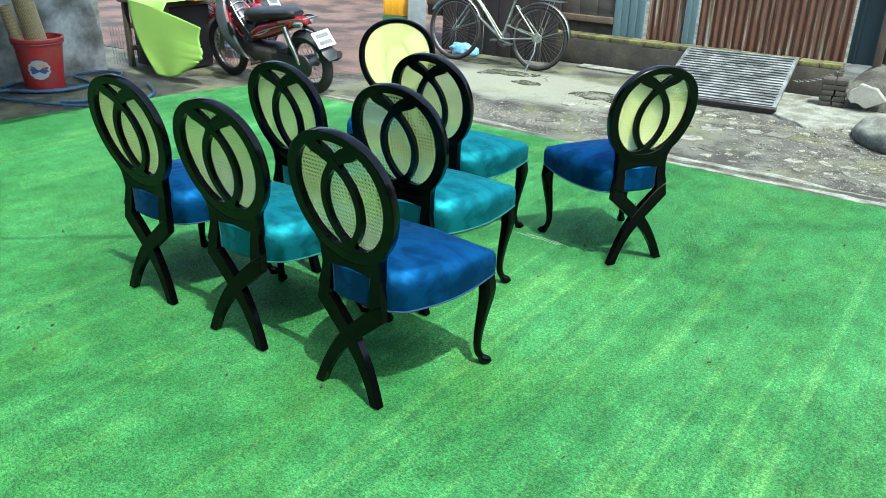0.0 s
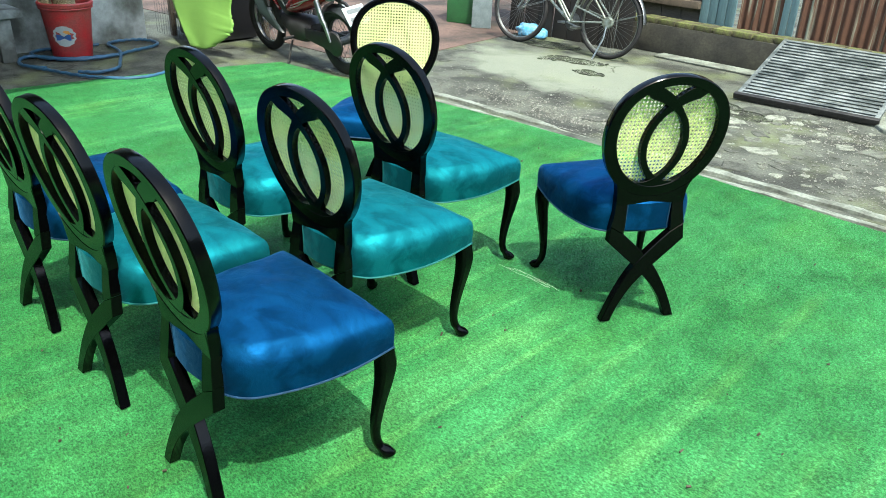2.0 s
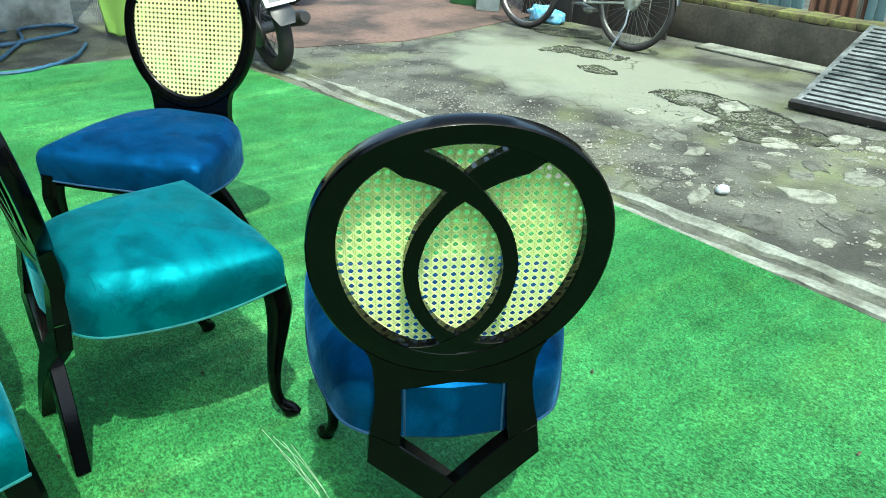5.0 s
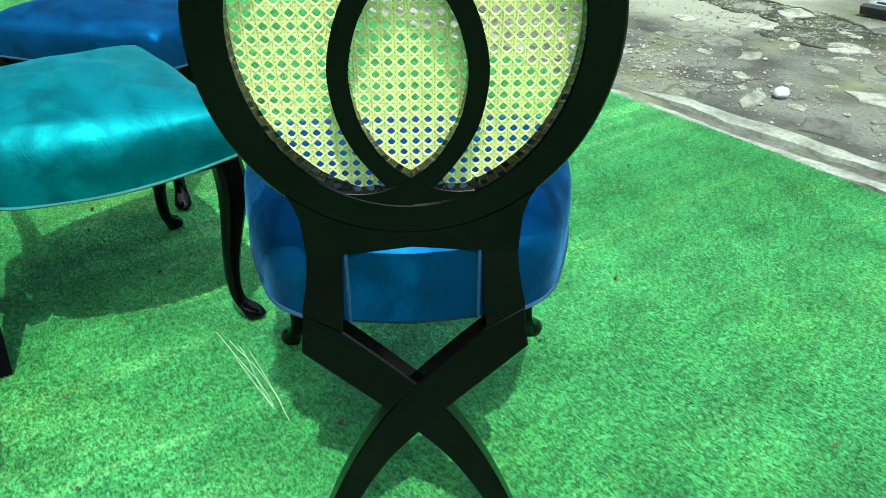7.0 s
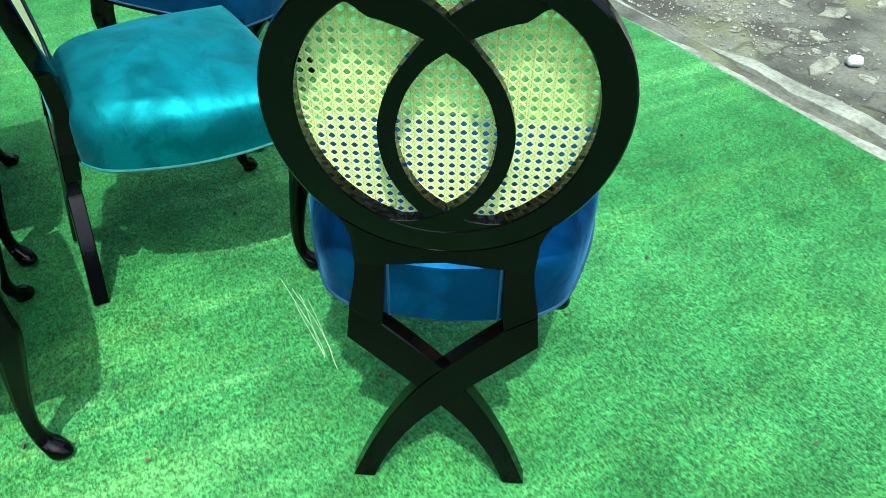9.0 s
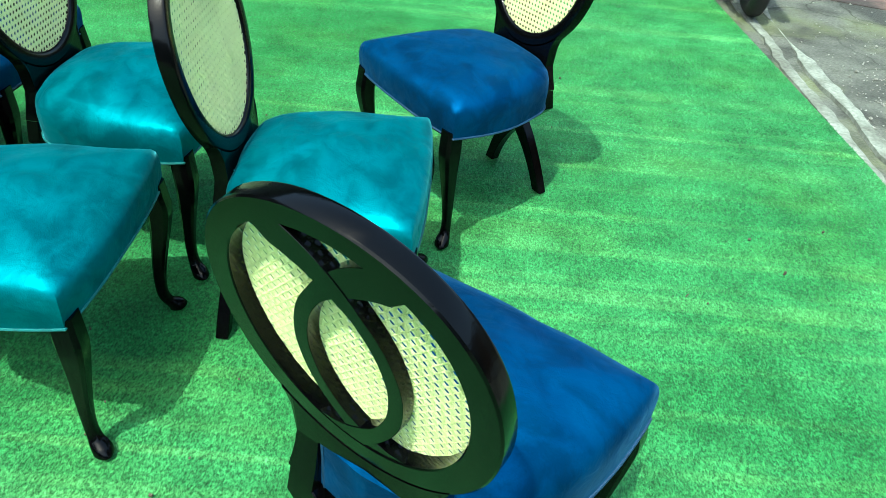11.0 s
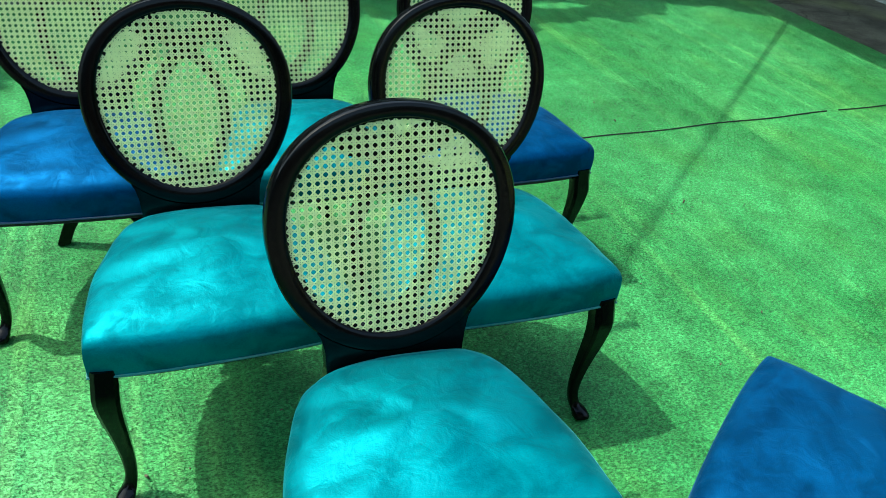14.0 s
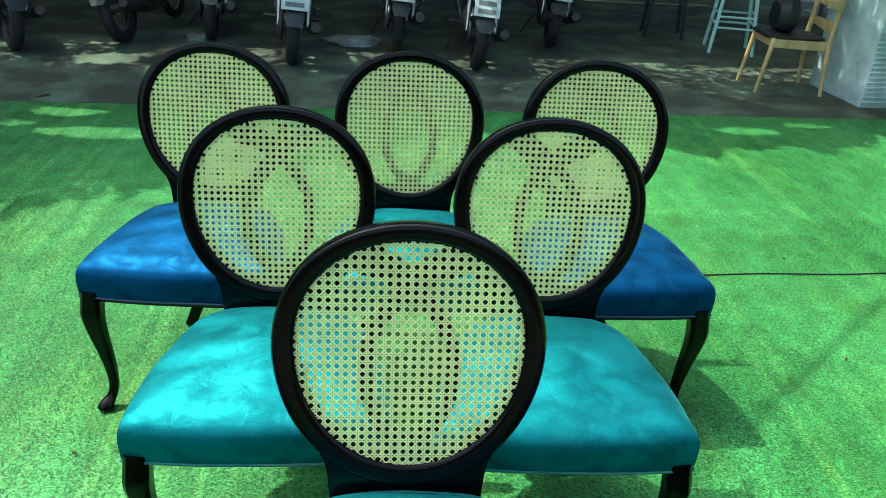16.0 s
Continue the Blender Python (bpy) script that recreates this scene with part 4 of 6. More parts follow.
# Concrete block and brick stump at the end of the low wall.
bm = bmesh.new()
bmesh.ops.create_grid(bm, x_segments=24, y_segments=12, size=0.5)
for v in bm.verts:
    e = min(1.0, (0.5 - abs(v.co.x)) * 9, (0.5 - abs(v.co.y)) * 5)
    v.co = Vector((v.co.x * 1.9 - 1.95, v.co.y * 1.15 - 5.2, -0.02 + 0.34 * max(0, e) ** 0.5 + 0.03 * noise.noise(Vector((v.co.x * 7, v.co.y * 5, 0)))))
tagged(part("concrete_mound", bm, CONCRETE), "rough broken concrete step with moss and flaking plaster", "concrete step", kind="structure")
patch = smooth_line(ragged(15, 0.15, 0.09, random.Random(4), 0.22), 3)
bm = bmesh.new()
loft(bm, [[(px * k - 1.27, -4.60 + d + 0.16 * (0.16 - pz * k), pz * k + 0.15) for px, pz in patch] for k, d in ((1.0, -0.06), (1.0, 0.012), (0.95, 0.018))])
tagged(part("plaster_patch", bm, FLAKED, smooth=False), "flaking whitish plaster patch on the concrete step", "plaster", kind="structure")
# An old floor slab with a broken front edge between ramp and step, and a weathered lump of concrete beside it.
front = [(0.45, -4.25), (0.1, -4.12), (-0.3, -4.08), (-0.62, -4.02), (-0.80, -3.86), (-0.97, -3.68), (-1.12, -3.74), (-1.24, -3.90), (-1.45, -3.92), (-1.62, -4.05), (-1.9, -4.0)]
apron = [(x + 0.02 * math.sin(23 * x), y + 0.02 * math.sin(17 * x + 1)) for x, y in smooth_line(front, 3)] + [(-2.2, -4.95), (0.5, -4.95)]
bm = bmesh.new()
loft(bm, [[(x, y + d, z) for x, y in apron] for d, z in ((0.012, -0.03), (0.0, 0.003), (-0.012, 0.010))])
tagged(part("old_slab", bm, PALE_MORTAR, smooth=False), "pale old concrete slab with a broken front edge", "concrete slab", kind="structure")
bm = bmesh.new()
bmesh.ops.create_icosphere(bm, subdivisions=4, radius=1.0)
for v in bm.verts:
    c = v.co * (1 + 0.10 * noise.noise(v.co * 1.7) + 0.05 * noise.noise(v.co * 5.0))
    v.co = Vector((c.x * 0.36, c.y * 0.50, c.z * 0.17))
lump = tagged(part("concrete_lump", bm, PALE_MORTAR), "weathered grey lump of concrete beside the broken step", "concrete lump")
lump.matrix_basis = pose(-1.70, -3.70, 0.03, 4, 0, 25)
stump = thing("brick_stack", "small stack of dark old bricks beside the step", "brick stack")
stump.matrix_basis = pose(-0.99, -4.68, 0.010, 0, 0, 8)
for i in range(5):
    for j in range(2):
        ob = part("brick", block(bmesh.new(), (0.10, 0.19, 0.045), None, 0.005), MOSSY, stump)
        ob.matrix_basis = pose(-0.055 + 0.11 * j, 0, 0.0235 + 0.05 * i, 0, 0, rng.uniform(-6, 6))


def ramp():
    t = thing("ramp_grate", "slatted galvanised steel ramp leaning on the low wall", "ramp", pose(-0.115, -3.98, 0.0, 0, 0, 5.0))
    tilt = math.atan2(0.31, 1.0)
    m = pose(0, 0, 0.012, -math.degrees(tilt), 0, 0)
    length, wide = 1.06, 1.04
    for i in range(20):
        b = block(bmesh.new(), (wide, 0.030, 0.012), m @ pose(0, -0.03 - i * (length - 0.06) / 19, 0.018), 0.002)
        part("slat", b, GRATE, t)
    for s in (-1, 1):
        part("side_rail", block(bmesh.new(), (0.035, length, 0.035), m @ pose(s * (wide / 2), -length / 2, 0.006), 0.003), GRATE, t)
    part("front_rail", block(bmesh.new(), (wide + 0.06, 0.04, 0.045), m @ pose(0, 0.0, 0.010), 0.004), ENGINE, t)
    for s in (-0.25, 0.25):
        part("cross_bar", block(bmesh.new(), (0.03, length, 0.014), m @ pose(s, -length / 2, 0.002)), ENGINE, t)


ramp()
chain = bmesh.new()
for i in range(17):
    u = i / 16
    p = Vector((-0.62 - 0.40 * u, -4.80 - 0.03 * u, 0.16 + 0.17 * u * u))
    link = bmesh.new()
    hoop(link, (0, 0, 0), 0.014, 0.0035, "y" if i % 2 else "z", 10, 6)
    link.transform(Matrix.Translation(p) @ Matrix.Diagonal((1.4, 1, 1, 1)))
    me = bpy.data.meshes.new("tmp")
    link.to_mesh(me)
    link.free()
    chain.from_mesh(me)
    bpy.data.meshes.remove(me)
tagged(part("chain", chain, STEEL), "thin steel chain hanging between ramp and step", "chain")


# ---- two-wheelers ----
def wheel(parent, name, centre, R, tyre_r, spokes=20, hub=0.03, tread=RUBBER, rim=CHROME):
    c = Vector(centre)
    w = part("tyre", hoop(bmesh.new(), c, R - tyre_r, tyre_r, "y", 40, 10), tread, parent)
    w.name = name
    r = R - 2 * tyre_r
    part("rim", hoop(bmesh.new(), c, r + 0.004, 0.009 if R < 0.31 else 0.012, "y", 40, 6, 1.4), rim, w)
    bm = lathe(bmesh.new(), [(0.006, -hub * 1.6), (hub, -hub * 1.5), (hub * 0.7, -hub), (hub * 0.7, hub), (hub, hub * 1.5), (0.006, hub * 1.6)], 16, Matrix.Translation(c) @ pose(0, 0, 0, 90, 0, 0), True)
    part("hub", bm, rim, w)
    bm = bmesh.new()
    for k in range(spokes):
        a = 2 * math.pi * k / spokes
        b = a + (0.5 if k % 2 else -0.5)
        s = (1 if k % 4 < 2 else -1) * hub
        tube(bm, [c + Vector((hub * 0.9 * math.cos(b), s, hub * 0.9 * math.sin(b))), c + Vector((r * math.cos(a), 0, r * math.sin(a)))], 0.0016 if R < 0.31 else 0.0014, 4)
    part("spokes", bm, rim, w)
    return w


def shell(bm, stations):
    """A body panel through oval stations: (x, z, half width, half height)."""
    rings = []
    for x, z, w, h in stations:
        rings.append([(x, w * math.copysign(abs(math.cos(a)) ** 0.7, math.cos(a)), z + h * math.copysign(abs(math.sin(a)) ** 0.7, math.sin(a))) for a in (2 * math.pi * (k + 0.5) / 14 for k in range(14))])
    loft(bm, rings)
    return bm


def motorbike(label, paint, group):
    """An underbone motorbike that heads along +x, its wheels' contact points 1.22 m apart."""
    t = thing("motorbike", label, "motorbike", group=group)
    rear, front = Vector((-0.61, 0, 0.285)), Vector((0.61, 0, 0.285))
    wheel(t, "rear_wheel", rear, 0.285, 0.050, 28, 0.05, rim=STEEL)
    wheel(t, "front_wheel", front, 0.285, 0.040, 28, 0.04)
    part("seat", shell(bmesh.new(), smooth_line([(-0.56, 0.80, 0.06, 0.025), (-0.46, 0.80, 0.10, 0.045), (-0.22, 0.775, 0.12, 0.055), (0.0, 0.745, 0.115, 0.065), (0.12, 0.735, 0.09, 0.06), (0.19, 0.715, 0.04, 0.03)], 4)), BLACK_LEATHER, t, "black vinyl saddle")
    fairing = part("tail_fairing", shell(bmesh.new(), smooth_line([(-0.60, 0.755, 0.045, 0.028), (-0.48, 0.72, 0.085, 0.055), (-0.28, 0.66, 0.10, 0.075), (-0.05, 0.60, 0.10, 0.08), (0.10, 0.555, 0.075, 0.055)], 4)), paint, t)
    for side in (-1, 1):
        for lift, x0, x1 in ((0.012, -0.50, -0.02), (-0.018, -0.34, 0.04)):
            bm = tube(bmesh.new(), smooth_line([(x1, side * 0.098, 0.575 + lift), ((x0 + x1) / 2, side * 0.1045, 0.64 + lift * 1.8), (x0, side * 0.086, 0.715 + lift * 0.5)], 4), [0.003, 0.0045, 0.006, 0.007, 0.006, 0.006, 0.005, 0.004, 0.003], 5)
            part("stripe", bm, CHROME, fairing, "pale sweeping stripe")
        part("turn_signal", shell(bmesh.new(), [(-0.655, 0.722, 0.016, 0.012), (-0.63, 0.722, 0.026, 0.022), (-0.57, 0.715, 0.026, 0.024), (-0.54, 0.71, 0.012, 0.012)]), CLEAR_GREY, t, "clear turn signal").location = (0, side * 0.065, 0.002)
    part("tail_light", shell(bmesh.new(), [(-0.67, 0.735, 0.03, 0.018), (-0.65, 0.735, 0.045, 0.028), (-0.59, 0.74, 0.045, 0.03)]), RED_PAINT, t)
    bm = bmesh.new()
    rings = []
    for k in range(9):
        a = math.radians(60 + k * 10)
        c, r = rear, 0.305
        rings.append([(c.x + (r - 0.02 * abs(s)) * math.cos(a), s * 0.065, c.z + (r - 0.05 * abs(s)) * math.sin(a)) for s in (-1, -0.6, 0, 0.6, 1)] + [(c.x + (r - 0.01) * math.cos(a), s * 0.06, c.z + (r - 0.055 * abs(s) - 0.008) * math.sin(a)) for s in (1, 0.6, 0, -0.6, -1)])
    loft(bm, rings)
    part("rear_fender", bm, GREY_PLASTIC, t)
    flap = bar(bmesh.new(), [((-0.84, 0, 0.475), (0, 0.06, 0), (0.004, 0, 0.0)), ((-0.895, 0, 0.42), (0, 0.08, 0), (0.004, 0, 0)), ((-0.935, 0, 0.36), (0, 0.05, 0), (0.004, 0, 0))])
    part("mudflap", flap, GREY_PLASTIC, t)
    bracket = pose(-0.845, 0, 0.61, 0, 36, 0)
    plate = part("number_plate", block(bmesh.new(), (0.006, 0.20, 0.155), bracket, 0.002), WHITE_PLATE, t, "white number plate with grey bars")
    for z in (0.034, -0.034):
        part("plate_bar", block(bmesh.new(), (0.004, 0.14, 0.036), bracket @ pose(-0.0045, 0, z)), PLATE_INK, plate)
    part("plate_bracket", tube(bmesh.new(), [(-0.56, 0, 0.70), (-0.72, 0, 0.68), (-0.83, 0, 0.61)], 0.014, 8), BLACK_PLASTIC, t)
    part("engine", shell(bmesh.new(), smooth_line([(-0.24, 0.30, 0.09, 0.07), (-0.15, 0.31, 0.135, 0.10), (0.0, 0.31, 0.14, 0.10), (0.10, 0.33, 0.10, 0.08), (0.24, 0.345, 0.065, 0.06)], 3)), ENGINE, t)
    bm = bmesh.new()
    tube(bm, [(0.2, -0.06, 0.28), (0.1, -0.12, 0.20), (-0.2, -0.14, 0.20), (-0.36, -0.15, 0.24)], 0.016, 10)
    tube(bm, [(-0.34, -0.155, 0.235), (-0.38, -0.155, 0.245), (-0.8, -0.165, 0.34), (-0.84, -0.165, 0.35)], [0.02, 0.045, 0.05, 0.035], 14)
    part("exhaust", bm, ENGINE, t)
    bm = bmesh.new()
    for s in (-1, 1):
        tube(bm, [(-0.61, s * 0.085, 0.285), (-0.15, s * 0.075, 0.31)], 0.017, 8)
    part("swingarm", bm, ENGINE, t)
    for s in (-1, 1):
        bm = tube(bmesh.new(), [(-0.60, s * 0.115, 0.30), (-0.545, s * 0.115, 0.44), (-0.52, s * 0.115, 0.47), (-0.46, s * 0.11, 0.62)], [0.013, 0.02, 0.026, 0.024], 10)
        part("shock_absorber", bm, CHROME, t)
        bm = tube(bmesh.new(), [(0.61, s * 0.075, 0.285), (0.56, s * 0.075, 0.45), (0.48, s * 0.07, 0.70)], [0.022, 0.022, 0.017], 10)
        part("fork_leg", bm, STEEL, t)
    part("front_fender", shell(bmesh.new(), smooth_line([(0.30, 0.43, 0.035, 0.012), (0.42, 0.555, 0.05, 0.02), (0.58, 0.61, 0.058, 0.022), (0.74, 0.585, 0.055, 0.02), (0.86, 0.50, 0.03, 0.012)], 4)), paint, t)
    for s in (-1, 1):
        bm = bar(bmesh.new(), [((x, s * (y + 0.02), z), (0.6 * w, s * 0.25 * w, 0.25 * w), (0.004, 0.012 * s, 0)) for x, y, z, w in smooth_line([(0.40, 0.07, 0.86, 0.03), (0.36, 0.14, 0.74, 0.06), (0.31, 0.18, 0.60, 0.085), (0.25, 0.18, 0.45, 0.095), (0.20, 0.14, 0.33, 0.07), (0.14, 0.11, 0.27, 0.03)], 3)])
        shield = part("leg_shield", bm, SHIELD_GREY, t, "grey plastic leg shield")
        part("pocket", shell(bmesh.new(), smooth_line([(0.22, 0.50, 0.012, 0.03), (0.255, 0.52, 0.02, 0.06), (0.29, 0.55, 0.012, 0.03)], 3)), BLACK_PLASTIC, shield).location = (-0.03, s * 0.185, 0.03)
        part("cowl", shell(bmesh.new(), smooth_line([(0.33, 0.54, 0.02, 0.03), (0.38, 0.60, 0.045, 0.10), (0.45, 0.64, 0.05, 0.12), (0.52, 0.65, 0.035, 0.09), (0.555, 0.65, 0.012, 0.03)], 3)), paint, t).location = (-0.02, s * 0.12, 0)
        part("mirror_stalk", tube(bmesh.new(), smooth_line([(0.30, s * 0.26, 1.0), (0.29, s * 0.30, 1.10), (0.31, s * 0.36, 1.17)], 3), 0.005, 6), CHROME, t)
        part("mirror", shell(bmesh.new(), [(0.29, 1.18, 0.04, 0.025), (0.31, 1.18, 0.06, 0.038), (0.335, 1.18, 0.03, 0.02)]), BLACK_PLASTIC, t).location = (0, s * 0.38, 0)
        part("foot_peg", tube(bmesh.new(), [(-0.06, s * 0.08, 0.26), (-0.06, s * 0.24, 0.27)], 0.014, 8), BLACK_PLASTIC, t)
    part("spine", shell(bmesh.new(), smooth_line([(0.03, 0.52, 0.07, 0.08), (0.14, 0.48, 0.075, 0.09), (0.26, 0.58, 0.07, 0.10), (0.37, 0.76, 0.08, 0.09), (0.42, 0.90, 0.07, 0.06)], 3)), SHIELD_GREY, t)
    bm = bmesh.new()
    for s in (-1, 1):
        tube(bm, smooth_line([(0.36, s * 0.05, 0.86), (0.26, s * 0.085, 0.76), (0.16, s * 0.09, 0.64), (0.12, s * 0.07, 0.56)], 3), 0.007, 6)
    for x, z in ((0.31, 0.81), (0.26, 0.76), (0.21, 0.70), (0.16, 0.64)):
        tube(bm, [(x, -0.088, z), (x - 0.01, 0, z + 0.02), (x, 0.088, z)], 0.005, 6)
    part("luggage_rack", bm, CHROME, t, "chrome rack over the spine")
    part("headlight", shell(bmesh.new(), smooth_line([(0.30, 0.98, 0.06, 0.04), (0.38, 0.99, 0.10, 0.065), (0.48, 0.97, 0.10, 0.07), (0.56, 0.95, 0.07, 0.05)], 3)), paint, t)
    part("handlebar", tube(bmesh.new(), [(0.26, -0.34, 1.0), (0.34, -0.22, 1.0), (0.38, 0, 0.97), (0.34, 0.22, 1.0), (0.26, 0.34, 1.0)], 0.013, 8), BLACK_PLASTIC, t)
    part("grab_rail", tube(bmesh.new(), [(-0.40, 0.115, 0.735), (-0.56, 0.125, 0.765), (-0.70, 0.08, 0.775), (-0.70, -0.08, 0.775), (-0.56, -0.125, 0.765), (-0.40, -0.115, 0.735)], 0.010, 8), CHROME, t)
    part("kick_lever", tube(bmesh.new(), [(-0.16, -0.15, 0.30), (-0.20, -0.19, 0.36), (-0.28, -0.20, 0.40)], 0.009, 6), STEEL, t)
    part("side_stand", tube(bmesh.new(), [(0.0, 0.12, 0.22), (-0.03, 0.24, 0.0)], 0.009, 6), ENGINE, t)
    part("chain_case", shell(bmesh.new(), smooth_line([(-0.73, 0.285, 0.008, 0.03), (-0.69, 0.285, 0.02, 0.085), (-0.61, 0.285, 0.022, 0.105), (-0.53, 0.29, 0.02, 0.075), (-0.3, 0.30, 0.02, 0.055), (-0.18, 0.31, 0.012, 0.05)], 3)), BLACK_PLASTIC, t).location = (0, 0.095, 0)
    # Saddle and tail sit low over the wheel.
    for ob in t.children:
        if ob.name.split(".")[0] in ("seat", "tail_fairing", "tail_light", "turn_signal", "number_plate", "plate_bracket", "grab_rail", "luggage_rack", "headlight", "handlebar"):
            ob.location.z -= 0.075
    return t


red_bike = motorbike("red underbone motorbike with white number plate parked beyond the turf", RED_PAINT, "motorbikes in the lane")
red_bike.matrix_basis = pose(3.60, -2.00, -0.016, -8, 0, -4) @ Matrix.Scale(1.01, 4)
copy_thing(red_bike, pose(5.1, -2.75, -0.016, 4, 0, 172))
copy_thing(red_bike, pose(5.75, -3.15, -0.016, 4, 0, 8))
dark_bike = motorbike("dark motorbike parked in the shade with its tail to the yard", BIKE_DARK, "motorbikes parked in the shade")


def tail_at(x, y, turn, lean=5):
    """The pose of a bike whose rear tyre stands at (x, y)."""
    return pose(x + 0.61 * math.cos(radians(turn)), y + 0.61 * math.sin(radians(turn)), -0.016, lean, 0, turn)


dark_bike.matrix_basis = tail_at(-0.82, 5.45, 97)
for bx, by, turn, lean in ((-3.01, 5.58, 122, 5), (-2.26, 5.99, 84, -9), (-1.60, 6.23, 97, 5), (0.02, 6.06, 90, 5)):
    copy_thing(dark_bike, tail_at(bx, by, turn, lean))
teal_bike = motorbike("teal motorbike parked in the shade with its tail to the yard", BIKE_TEAL, "motorbikes parked in the shade")
teal_bike.matrix_basis = tail_at(0.67, 5.51, 88)
for bx, by, turn in ((-3.7, 6.2, 96), (1.45, 6.45, 84)):
    copy_thing(dark_bike, tail_at(bx, by, turn))


def bicycle():
    """Heads along +x."""
    t = thing("bicycle", "old grey city bicycle with chrome fenders leaning near the wall", "bicycle", pose(2.51, -4.335, -0.016, 4, 0, 2))
    rear, front = Vector((-0.54, 0, 0.345)), Vector((0.54, 0, 0.345))
    wheel(t, "rear_wheel", rear, 0.345, 0.023, 36, 0.022)
    wheel(t, "front_wheel", front, 0.345, 0.023, 36, 0.018)
    bb, seat_top, head_lo, head_hi = Vector((-0.08, 0, 0.29)), Vector((-0.24, 0, 0.78)), Vector((0.36, 0, 0.60)), Vector((0.31, 0, 0.80))
    bm = bmesh.new()
    tube(bm, [bb, seat_top], 0.015, 8)
    for side in (-1, 1):
        tube(bm, smooth_line([(head_hi.x + 0.01, side * 0.014, head_hi.z - 0.05), (0.13, side * 0.022, 0.55), (-0.05, side * 0.026, 0.34), (-0.10, side * 0.028, 0.29)], 5), 0.0115, 8)
    tube(bm, smooth_line([tuple(head_lo), (0.17, 0, 0.46), tuple(bb)], 5), 0.015, 8)
    tube(bm, [head_lo, head_hi], 0.018, 8)
    for s in (-1, 1):
        tube(bm, [bb + Vector((0, s * 0.03, 0)), rear + Vector((0, s * 0.055, 0))], 0.009, 6)
        tube(bm, [seat_top + Vector((0, s * 0.02, -0.12)), rear + Vector((0, s * 0.055, 0))], 0.010, 6)
        tube(bm, [(-0.135, s * 0.025, 0.45), rear + Vector((0.05, s * 0.05, 0.02))], 0.008, 6)
    part("frame", bm, BICYCLE_SILVER, t, "worn silver-green frame tubes")
    part("hub_drum", lathe(bmesh.new(), [(0.004, -0.03), (0.05, -0.026), (0.055, 0), (0.05, 0.026), (0.004, 0.03)], 20, Matrix.Translation(rear + Vector((0, 0.045, 0))) @ pose(0, 0, 0, 90, 0, 0), True), BICYCLE_SILVER, t)
    bm = bmesh.new()
    for s in (-1, 1):
        tube(bm, smooth_line([(0.36, s * 0.03, 0.62), (0.42, s * 0.05, 0.52), (0.54, s * 0.05, 0.345)], 4), 0.010, 8)
    part("fork", bm, CHROME, t)
    for c, a0, a1, nm in ((rear, 5, 165, "rear_fender"), (front, 25, 150, "front_fender")):
        rings = []
        for k in range(17):
            a = math.radians(a0 + (a1 - a0) * k / 16)
            rings.append([(c.x + r * math.cos(math.pi - a), y, c.z + r * math.sin(math.pi - a)) for r, y in ((0.366, -0.026), (0.376, -0.012), (0.376, 0.012), (0.366, 0.026), (0.364, 0.024), (0.373, 0.0), (0.364, -0.024))])
        part(nm, loft(f := bmesh.new(), rings) and f, CHROME, t)
        bm = bmesh.new()
        for s in (-1, 1):
            tube(bm, [c + Vector((0, s * 0.05, 0)), c + Vector((-0.345, s * 0.03, 0.12))], 0.003, 5)
        part("fender_stay", bm, CHROME, t)
    bm = lathe(bmesh.new(), [(0.003, -0.004), (0.085, -0.003), (0.09, 0), (0.085, 0.003), (0.003, 0.004)], 28, Matrix.Translation(bb + Vector((0, -0.05, 0))) @ pose(0, 0, 0, 90, 0, 0), True)
    part("chainring", bm, STEEL, t)
    for s, dx in ((-1, 0.16), (1, -0.16)):
        arm = part("crank", tube(bmesh.new(), [bb + Vector((0, s * 0.06, 0)), bb + Vector((dx, s * 0.075, -0.03))], 0.008, 6), CHROME, t)
        part("pedal", block(bmesh.new(), (0.085, 0.085, 0.022), Matrix.Translation(bb + Vector((dx, s * 0.125, -0.03))), 0.004), CHROME, arm)
    part("kickstand", tube(bmesh.new(), [(-0.54, 0.06, 0.34), (-0.545, 0.09, 0.2), (-0.50, 0.17, 0.0)], 0.008, 6), CHROME, t)
    bm = bmesh.new()
    for y in (-0.06, -0.02, 0.02, 0.06):
        tube(bm, [(-0.80, y, 0.74), (-0.40, y, 0.75)], 0.005, 6)
    for x in (-0.80, -0.6, -0.40):
        tube(bm, [(x, -0.065, 0.745), (x, 0.065, 0.745)], 0.005, 6)
    for s in (-1, 1):
        tube(bm, [(-0.66, s * 0.06, 0.74), (-0.54, s * 0.055, 0.35)], 0.005, 6)
    part("rear_rack", bm, CHROME, t)
    bm = bmesh.new()
    for k in range(7):
        y = -0.15 + 0.05 * k
        tube(bm, [(0.46, y * 0.85, 0.74), (0.70, y * 0.85, 0.72), (0.76, y, 0.95)], 0.0025, 4)
    for k in range(5):
        f = k / 4
        tube(bm, [(0.48, -0.13 - 0.02 * f, 0.74 + 0.2 * f), (0.70 + 0.06 * f, -0.13 - 0.02 * f, 0.73 + 0.22 * f), (0.70 + 0.06 * f, 0.13 + 0.02 * f, 0.73 + 0.22 * f), (0.48, 0.13 + 0.02 * f, 0.74 + 0.2 * f)], 0.0025, 4)
    part("basket", bm, CHROME, t)
    part("saddle", shell(bmesh.new(), [(-0.38, 0.87, 0.04, 0.02), (-0.32, 0.88, 0.10, 0.035), (-0.18, 0.87, 0.06, 0.03), (-0.06, 0.86, 0.02, 0.02)]), BLACK_LEATHER, t)
